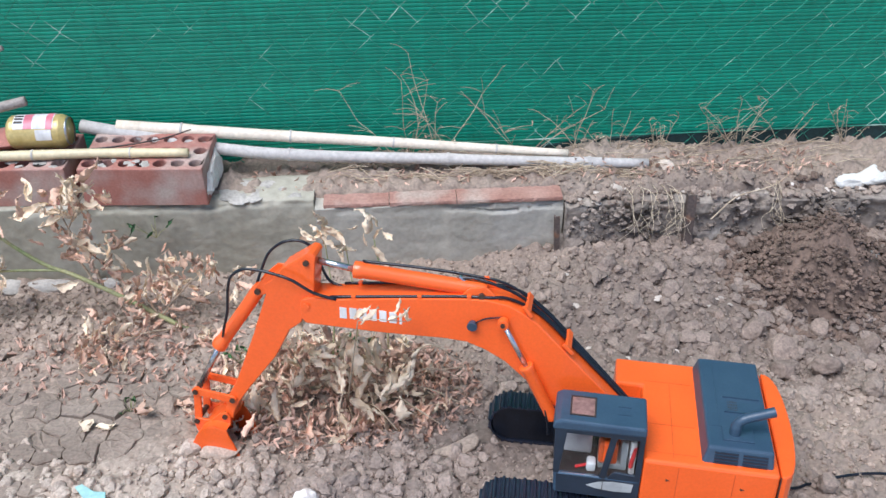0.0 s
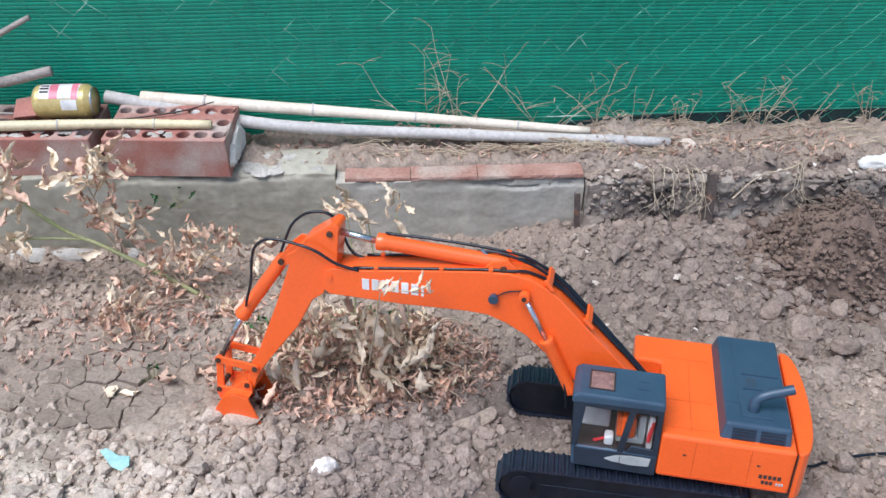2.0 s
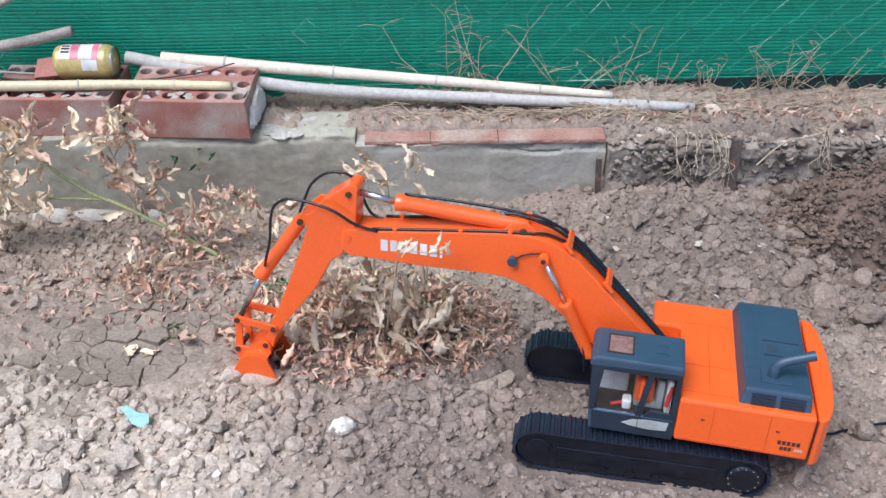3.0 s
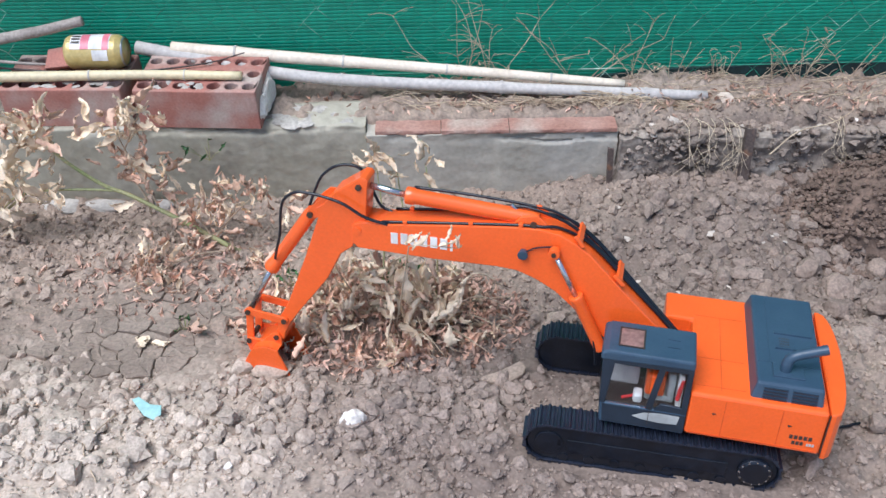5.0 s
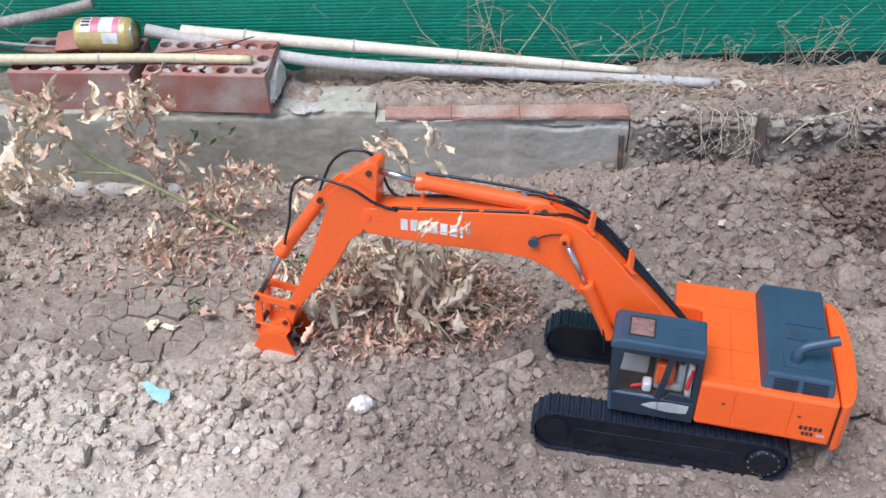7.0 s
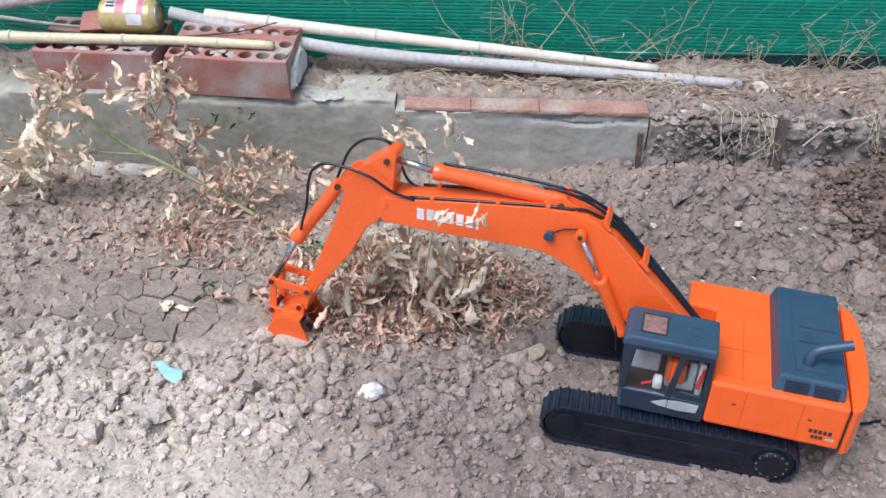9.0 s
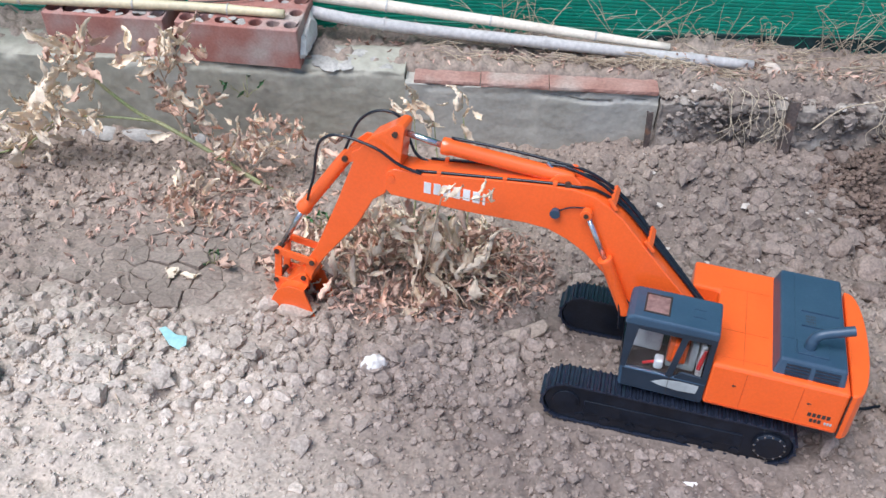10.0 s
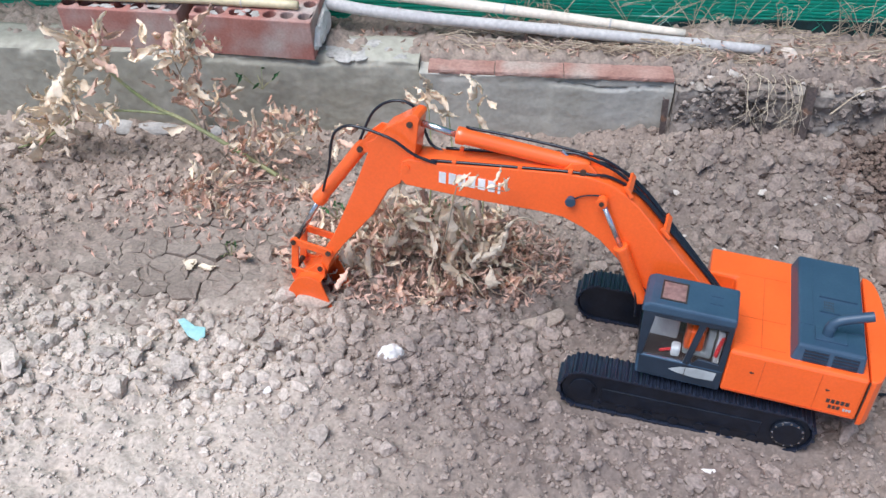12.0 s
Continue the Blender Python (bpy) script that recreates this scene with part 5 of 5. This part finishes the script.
for c, n, sp, size, pale in (((-0.60, -0.15, 0.160), 12, 0.022, 0.034, 0.7), ((-0.575, -0.15, 0.195), 6, 0.016, 0.030, 0.8), ((-0.445, -0.15, 0.185), 9, 0.020, 0.032, 0.6),
                             ((-0.39, -0.15, 0.205), 8, 0.022, 0.030, 0.6), ((-0.425, -0.155, 0.120), 12, 0.024, 0.030, 0.3), ((-0.39, -0.16, 0.075), 12, 0.025, 0.030, 0.3),
                             ((-0.655, -0.15, 0.050), 11, 0.026, 0.050, 0.95), ((-0.585, -0.16, 0.060), 4, 0.020, 0.036, 0.95), ((-0.70, -0.17, 0.03), 10, 0.028, 0.050, 0.95),
                             ((-0.74, -0.18, -0.05), 4, 0.02, 0.045, 0.8), ((-0.30, -0.17, 0.015), 20, 0.028, 0.024, 0.35), ((-0.235, -0.15, 0.020), 18, 0.024, 0.024, 0.3),
                             ((-0.32, -0.19, -0.02), 16, 0.03, 0.026, 0.3), ((-0.38, -0.27, -0.03), 22, 0.034, 0.026, 0.3), ((-0.36, -0.31, -0.04), 14, 0.03, 0.026, 0.3),
                             ((-0.17, -0.16, 0.0), 7, 0.02, 0.026, 0.6), ((-0.20, -0.24, -0.05), 10, 0.03, 0.024, 0.3)):
    cluster(wilt, c, int(n * 2.1), sp * 1.0, min(size, 0.036) * 1.05, r, pale)

for x, z, size in ((-0.656, 0.072, 0.060), (-0.690, 0.036, 0.070), (-0.672, 0.050, 0.050), (-0.590, 0.070, 0.045), (-0.755, -0.040, 0.060), (-0.725, -0.025, 0.070), (-0.745, -0.075, 0.060), (-0.593, 0.185, 0.048),
                   (-0.569, 0.203, 0.046), (-0.558, 0.137, 0.050), (-0.585, 0.150, 0.045), (-0.460, 0.177, 0.045), (-0.430, 0.190, 0.060), (-0.405, 0.205, 0.050), (-0.415, 0.157, 0.045), (-0.375, 0.113, 0.048),
                   (-0.379, 0.059, 0.045), (-0.284, 0.052, 0.042), (-0.199, 0.046, 0.040), (-0.309, -0.020, 0.042), (-0.780, -0.030, 0.055)):
    put_leaf(wilt, Vector((x, -0.15 + r.gauss(0, 0.006), z)), size, r, kind=LONG)
stem(wilt, [(-0.419, -0.16, -0.011), (-0.423, -0.155, 0.029), (-0.440, -0.152, 0.080), (-0.437, -0.15, 0.130)], 0.0026, 0.0014, DRYSTEM)
stem(wilt, [(-0.640, -0.15, 0.040), (-0.690, -0.152, 0.000), (-0.745, -0.155, -0.035), (-0.83, -0.16, -0.065)], 0.0024, 0.0016, STEM)

# withered heap in the middle
r = random.Random(21)
heap = tagged(new("dead_plant"), "heap of withered brown plant with curled papery leaves", "plant")
for i in range(26):
    a = r.uniform(0, 6.28)
    x, y = 0.04 + 0.08 * math.cos(a), -0.41 + 0.05 * math.sin(a)
    dx, dy = 0.13 * math.cos(a + r.uniform(-0.5, 0.5)), 0.09 * math.sin(a + r.uniform(-0.5, 0.5))
    z = ground_z(x, y)
    stem(heap, [(x, y, z), (x + dx * 0.5, y + dy * 0.5, z + r.uniform(0.02, 0.07)), (x + dx, y + dy, ground_z(x + dx, y + dy) + r.uniform(0.004, 0.04))], 0.0016, 0.0008, DRYSTEM)
for i in range(330):
    a, q = r.uniform(0, 6.28), math.sqrt(r.random())
    x, y = 0.035 + 0.21 * q * math.cos(a) - 0.02 * math.sin(a), -0.425 + 0.125 * q * math.sin(a)
    z = ground_z(x, y) + (1 - q * q) * 0.055 * r.random() + 0.003
    put_leaf(heap, Vector((x, y, z)), 0.026 * math.exp(r.gauss(0, 0.32)), r, 0.36)
for i in range(230):
    a, q = r.uniform(0, 6.28), math.sqrt(r.random())
    x, y = 0.03 + 0.20 * q * math.cos(a), -0.42 + 0.12 * q * math.sin(a)
    put_leaf(heap, Vector((x, y, ground_z(x, y) + (1 - q * q) * 0.075 * r.random() + 0.010)), 0.029 * math.exp(r.gauss(0, 0.3)), r, kind=THIN if r.random() < 0.62 else LONG)
for c, n, sp, size, pale in (((-0.04, -0.40, 0.065), 9, 0.022, 0.038, 0.8), ((0.075, -0.43, 0.055), 10, 0.022, 0.036, 0.8), ((0.12, -0.40, 0.04), 6, 0.02, 0.034, 0.8),
                             ((-0.09, -0.50, 0.005), 10, 0.028, 0.036, 0.9), ((-0.15, -0.50, 0.0), 7, 0.022, 0.034, 0.8), ((0.10, -0.50, 0.01), 9, 0.022, 0.034, 0.8), ((0.055, -0.53, -0.005), 3, 0.012, 0.055, 1.0)):
    cluster(heap, c, n, sp, size, r, pale)
# upright stalks of the heap, carrying pale leaves up to the boom and past it
for x, y, z, n, sp, size in ((-0.030, -0.470, 0.125, 9, 0.016, 0.034), (0.022, -0.470, 0.115, 8, 0.018, 0.034), (0.074, -0.470, 0.095, 10, 0.018, 0.034), (0.093, -0.470, 0.060, 9, 0.020, 0.032),
                             (-0.015, -0.470, 0.050, 12, 0.026, 0.030), (0.130, -0.470, 0.020, 8, 0.022, 0.030), (0.040, -0.47, 0.055, 12, 0.026, 0.030),
                             (0.028, -0.330, 0.228, 8, 0.016, 0.034), (0.060, -0.330, 0.205, 5, 0.014, 0.030), (0.105, -0.330, 0.222, 8, 0.015, 0.032)):
    bx, by = x + r.uniform(-0.03, 0.03), -0.42 + r.uniform(-0.03, 0.03)
    stem(heap, [(bx, by, ground_z(bx, by)), ((x + bx) / 2 + 0.01, (y + by) / 2, z * 0.5 - 0.01), (x, y, z)], 0.0018, 0.0008, STEM if z > 0.15 else DRYSTEM)
    cluster(heap, (x, y, z), n, sp, size, r, 0.75)
stem(heap, [(0.05, -0.45, -0.03), (0.07, -0.56, 0.15), (0.088, -0.603, 0.290)], 0.0016, 0.0008, DRYSTEM)
stem(heap, [(0.088, -0.603, 0.290), (0.110, -0.606, 0.294), (0.150, -0.606, 0.288)], 0.0008, 0.0006, DRYSTEM)
for p, s in (((0.084, -0.604, 0.296), 0.026), ((0.092, -0.606, 0.288), 0.030), ((0.128, -0.606, 0.294), 0.034), ((0.136, -0.606, 0.302), 0.024), ((0.152, -0.604, 0.286), 0.026)):
    put_leaf(heap, Vector(p), s, r, 1.0)

# litter: crumbled leaves over the heap and bank, past counting
rl = np.random.RandomState(8)
lv, lq, k = [], [], 0
for i in range(2600):
    if i < 1750:
        a, q = rl.uniform(0, 6.28), math.sqrt(rl.uniform())
        x, y = 0.03 + 0.25 * q * math.cos(a), -0.42 + 0.155 * q * math.sin(a)
        lift = (1 - q * q) * 0.045 * rl.uniform()
    elif i < 2150:
        x, y, lift = rl.uniform(-0.15, 1.05), rl.uniform(0.045, 0.135), 0.004
    else:
        x, y, lift = rl.normal(-0.33, 0.12), rl.normal(-0.30, 0.07), 0.002
    z = ground_z(x, y) + lift + 0.002 if not (x < 0.475 and y > -0.01) else 0.062
    s = rl.uniform(0.004, 0.012)
    d, e = rl.normal(size=3), rl.normal(size=3) * 0.5
    d, e = d / np.linalg.norm(d) * s, e / np.linalg.norm(e) * s * 0.35
    c = np.array((x, y, z + s * 0.3))
    up = np.cross(d, e)
    up = up / (np.linalg.norm(up) + 1e-9) * s * 0.3
    lv += [c - d, c + e - up, c + d, c - e - up, c + up * 0.6]
    lq += [(k, k + 1, k + 4), (k + 1, k + 2, k + 4), (k + 2, k + 3, k + 4), (k + 3, k, k + 4)]
    k += 5
tagged(new("leaf_litter", array_mesh("leaf_litter", np.array(lv), np.array(lq), LITTER, flat=True)), "crumbled brown leaf litter on the soil and kerb", "leaf litter", kind="stuff")

# straw lying along the strip behind the kerb
rw2 = random.Random(61)
straw = Shape()
for i in range(330):
    x, y, a = (rw2.uniform(0.02, 1.1), rw2.uniform(0.062, 0.165), rw2.gauss(0, 0.7)) if i < 200 else (rw2.gauss(0.42, 0.12), rw2.gauss(0.078, 0.010), rw2.gauss(0, 1.0))
    h = rw2.uniform(0.012, 0.045)
    z = ground_z(x, y) + 0.003
    straw.tube([(x - h * math.cos(a), y - h * math.sin(a) * 0.5, z + rw2.uniform(0, 0.008)), (x, y, z + rw2.uniform(0.002, 0.012)), (x + h * math.cos(a), y + h * math.sin(a) * 0.5, z + rw2.uniform(0, 0.006))], 0.0009, 4)
tagged(part("straw_litter", straw, DRYSTEM), "loose dry straw on the soil behind the kerb", "straw", kind="stuff")

# loose fallen leaves
r = random.Random(33)
for x, y, s, who in ((-0.372, -0.470, 0.046, 0), (-0.343, -0.478, 0.050, 1), (-0.270, -0.455, 0.060, 2), (-0.245, -0.44, 0.05, 3), (-0.398, -0.245, 0.030, 4), (0.058, -0.530, 0.055, 5), (-0.52, -0.40, 0.035, 6), (-0.62, -0.33, 0.04, 2), (-0.47, -0.62, 0.03, 1)):
    me = (PALE if who in (0, 1, 4, 5) else LEAVES)[who % 8]
    ob = part("fallen_leaf", me, None, m=Matrix.LocRotScale((x, y, ground_z(x, y) + 0.005), Euler((r.uniform(-0.3, 0.3), r.uniform(-0.2, 0.2), r.uniform(0, 6.28))), (s * 1.15, s * 1.3, s * 0.6)))
    tagged(ob, "curled dry tan leaf lying on the soil", "leaf", "fallen leaves")

# small green weeds
r = random.Random(5)
for x, y, z, n, s in ((-0.135, -0.335, None, 7, 0.016), (0.06, -0.33, None, 9, 0.020), (0.665, -0.60, None, 8, 0.018), (-0.30, -0.445, None, 5, 0.014), (-0.335, -0.008, 0.005, 6, 0.02)):
    z0 = ground_z(x, y) if z is None else z
    herb = tagged(new("weed"), "small green weed sprouting from the dry soil", "weed")
    for i in range(n):
        tip = Vector((x + r.gauss(0, 0.014), y + r.gauss(0, 0.012), z0 + r.uniform(0.01, 0.04)))
        stem(herb, [(x, y, z0 - 0.004), ((x + tip.x) / 2, (y + tip.y) / 2, z0 + 0.012), tip], 0.0008, 0.0005, STEM)
        put_leaf(herb, tip, s, r, kind=HERBS)


# dry weeds along the fence
def dry_weed(x, y, z, height, n, seed, label):
    r = random.Random(seed)
    ob = tagged(new("dry_weed"), label, "weed", "dry weeds along the fence")
    for i in range(n):
        d = Vector((r.gauss(0, 0.75), r.gauss(-0.08, 0.08), 1)).normalized()
        p, pts = Vector((x + r.gauss(0, 0.012), y, z - 0.004)), []
        h = height * r.uniform(0.5, 1.35)
        for s in range(6):
            pts.append(p.copy())
            d = (d + Vector((r.gauss(0, 0.12), r.gauss(0, 0.04), r.gauss(-0.01, 0.08)))).normalized()
            p = p + d * h / 5
            p.y = min(p.y, fence_y(p.x) - 0.020)
        stem(ob, pts, 0.0010, 0.0005, STRAW if r.random() < 0.5 else DRYSTEM)
        for b in range(6):
            q = pts[r.randint(1, 5)]
            e = Vector((r.gauss(0, 1), r.gauss(-0.2, 0.2), r.uniform(0, 1))).normalized() * h * r.uniform(0.12, 0.3)
            tip = q + e
            tip.y = min(tip.y, fence_y(tip.x) - 0.018)
            mid = q + e * 0.5 + Vector((0, 0, 0.004))
            mid.y = min(mid.y, fence_y(mid.x) - 0.018)
            stem(ob, [q, mid, tip], 0.0006, 0.0004, DRYSTEM)
            if r.random() < 0.06:
                put_leaf(ob, tip + Vector((0, -0.004, 0)), r.uniform(0.008, 0.014), r, 0.5)
    return ob


for i, (x, h, n) in enumerate(((0.17, 0.17, 7), (0.24, 0.20, 4), (0.42, 0.17, 4), (0.53, 0.13, 5), (0.62, 0.10, 5), (0.71, 0.12, 7), (0.80, 0.10, 5), (0.88, 0.13, 7), (0.98, 0.09, 4), (1.12, 0.10, 5))):
    dry_weed(x, fence_y(x) - 0.026, 0.055, h, n, 100 + i, "dry brown weed stalks against the green fence")
# roots and straw hanging over the bank
for i, (x, y) in enumerate(((0.635, 0.02), (0.685, 0.015), (0.92, 0.03), (0.665, 0.03))):
    r = random.Random(200 + i)
    ob = tagged(new("dry_straw"), "tuft of dry straw hanging over the earth bank", "straw", "straw on the bank")
    for j in range(4):
        a = x + r.gauss(0, 0.018)
        b = a + r.gauss(0, 0.018)
        stem(ob, [(a, y, 0.058), ((a + b) / 2 + r.gauss(0, 0.006), y - 0.035, 0.058 + r.uniform(0, 0.014)), (b, y - 0.060, 0.036), (b + r.gauss(0, 0.012), y - 0.068, 0.012), (b + r.gauss(0, 0.018), y - 0.076, r.uniform(-0.04, 0.0))], 0.0006, 0.0003, STRAW)
        stem(ob, [(b, y - 0.060, 0.036), (b + r.gauss(0, 0.014), y - 0.068, 0.020), (b + r.gauss(0, 0.022), y - 0.074, r.uniform(-0.01, 0.012))], 0.0005, 0.0003, STRAW)


# ---- stones and scraps ----
def stone(name, x, y, sx, sy, sz, which, mat, label, category, turn=0.0, sink=0.3, z=None, group=""):
    v, q = CRAGS[which % 6] if sx > 0.017 else LUMPS[which % len(LUMPS)]
    ob = new(name, array_mesh(name, v * (sx, sy, sz), q, mat, flat=sx <= 0.017))
    ob.matrix_basis = pose(x, y, (ground_z(x, y) if z is None else z) + sz * sink, 0, 0, turn)
    return tagged(ob, label, category, group)


stone("white_stone", 0.000, -0.682, 0.0200, 0.016, 0.020, 2, WSTONE, "pale white angular stone on the soil", "stone", 20)
stone("pebble", 0.128, -0.663, 0.0065, 0.0055, 0.0055, 5, WSTONE, "small white pebble on the soil", "stone")
stone("pebble", -0.165, -0.757, 0.007, 0.006, 0.005, 6, WSTONE, "small white pebble on the soil", "stone")
stone("pebble", 0.43, -0.845, 0.008, 0.006, 0.005, 7, WSTONE, "small white pebble on the soil", "stone")
stone("pale_stone", 0.702, 0.078, 0.021, 0.014, 0.018, 8, CREAM, "cream stone at the end of the canes", "stone", -35, 0.5, 0.058)
for i, (x, y, s) in enumerate(((0.575, 0.0, 0.008), (0.60, 0.01, 0.007), (0.76, -0.005, 0.011), (0.80, -0.002, 0.009), (0.95, 0.02, 0.008))):
    stone("pebble", x, y, s, s * 0.8, s * 0.7, i, WSTONE, "small white stone on the bank edge", "stone", i * 40)
rq = random.Random(71)
for i in range(46):
    x, y, sz = rq.uniform(0.40, 1.12), rq.uniform(-0.42, -0.03), rq.uniform(0.004, 0.010)
    stone("pebble", x, y, sz, sz * rq.uniform(0.7, 1.0), sz * 0.7, i, PALESTONE, "pale grey stone among the clods", "stone", rq.uniform(0, 180), 0.45, group="pale stones")
for i in range(34):
    x, y, sz = rq.uniform(0.49, 1.1), rq.uniform(-0.014, 0.045), rq.uniform(0.004, 0.011)
    stone("pebble", x, y, sz, sz * rq.uniform(0.7, 1.0), sz * 0.7, i, PALESTONE, "pale grey stone set in the broken footing", "stone", rq.uniform(0, 180), 0.45, 0.047, group="footing stones")
s = Shape().prism([(-0.034, 0.012), (-0.030, 0.018), (0.0, 0.016), (0.036, 0.020), (0.040, 0.006), (0.030, -0.004), (-0.005, -0.010)], 0, 0.010, "z")
tagged(part("flat_stone", s, CLOD, m=pose(0.222, -0.585, ground_z(0.222, -0.585) - 0.002, 8, -4, 22), bevel=0.003), "flat grey slab of dry mud", "stone")
stone("large_clod", -0.132, -0.560, 0.036, 0.020, 0.014, 1, CLOD, "flat pale clod of earth beside the bucket", "clod", 5, 0.3)
stone("large_clod", -0.352, -0.615, 0.022, 0.020, 0.017, 4, CLOD, "large pale clod of earth", "clod", 50)
for i, (x, y, s) in enumerate(((0.781, -0.294, 0.030), (0.824, -0.345, 0.036), (0.914, -0.289, 0.026), (0.798, -0.40, 0.024), (0.933, -0.361, 0.030), (0.87, -0.41, 0.028), (0.735, -0.25, 0.018), (0.99, -0.33, 0.028), (0.86, -0.26, 0.02), (0.70, -0.34, 0.02))):
    stone("large_clod", x, y, s, s * 0.85, s * 0.75, i + 3, DAMPCLOD, "big brown lump of earth fallen from the heap", "clod", 37 * i, 0.35, group="big clods")
for i, (x, y, sx) in enumerate(((1.075, 0.020, 0.036), (1.125, 0.030, 0.045), (1.055, -0.115, 0.022), (1.085, -0.125, 0.032), (1.14, -0.10, 0.03))):
    stone("lime_lump", x, y, sx, sx * 0.6, 0.016, i + 5, LIME, "white lump of lime on the soil", "lime", 20 * i, 0.0, group="lime lumps")
s = Shape().prism([(-0.024, 0.010), (-0.016, 0.016), (0.004, 0.008), (0.020, 0.010), (0.024, -0.004), (0.016, -0.014), (0.0, -0.010), (-0.012, 0.0)], 0, 0.0022, "z")
tagged(part("plastic_scrap", s, TEAL, m=pose(-0.303, -0.652, ground_z(-0.303, -0.652) + 0.016, 16, 8, -8), bevel=0.0006), "torn scrap of teal plastic on the soil", "plastic scrap")
for i, (x, sx) in enumerate(((-0.66, 0.070), (-0.565, 0.055), (-0.455, 0.026))):
    stone("concrete_shard", x, -0.020, sx, 0.022, 0.012, i, MORTAR, "pale grey broken concrete at the foot of the kerb", "concrete", 4 * i - 6, 0.5, group="concrete shards")
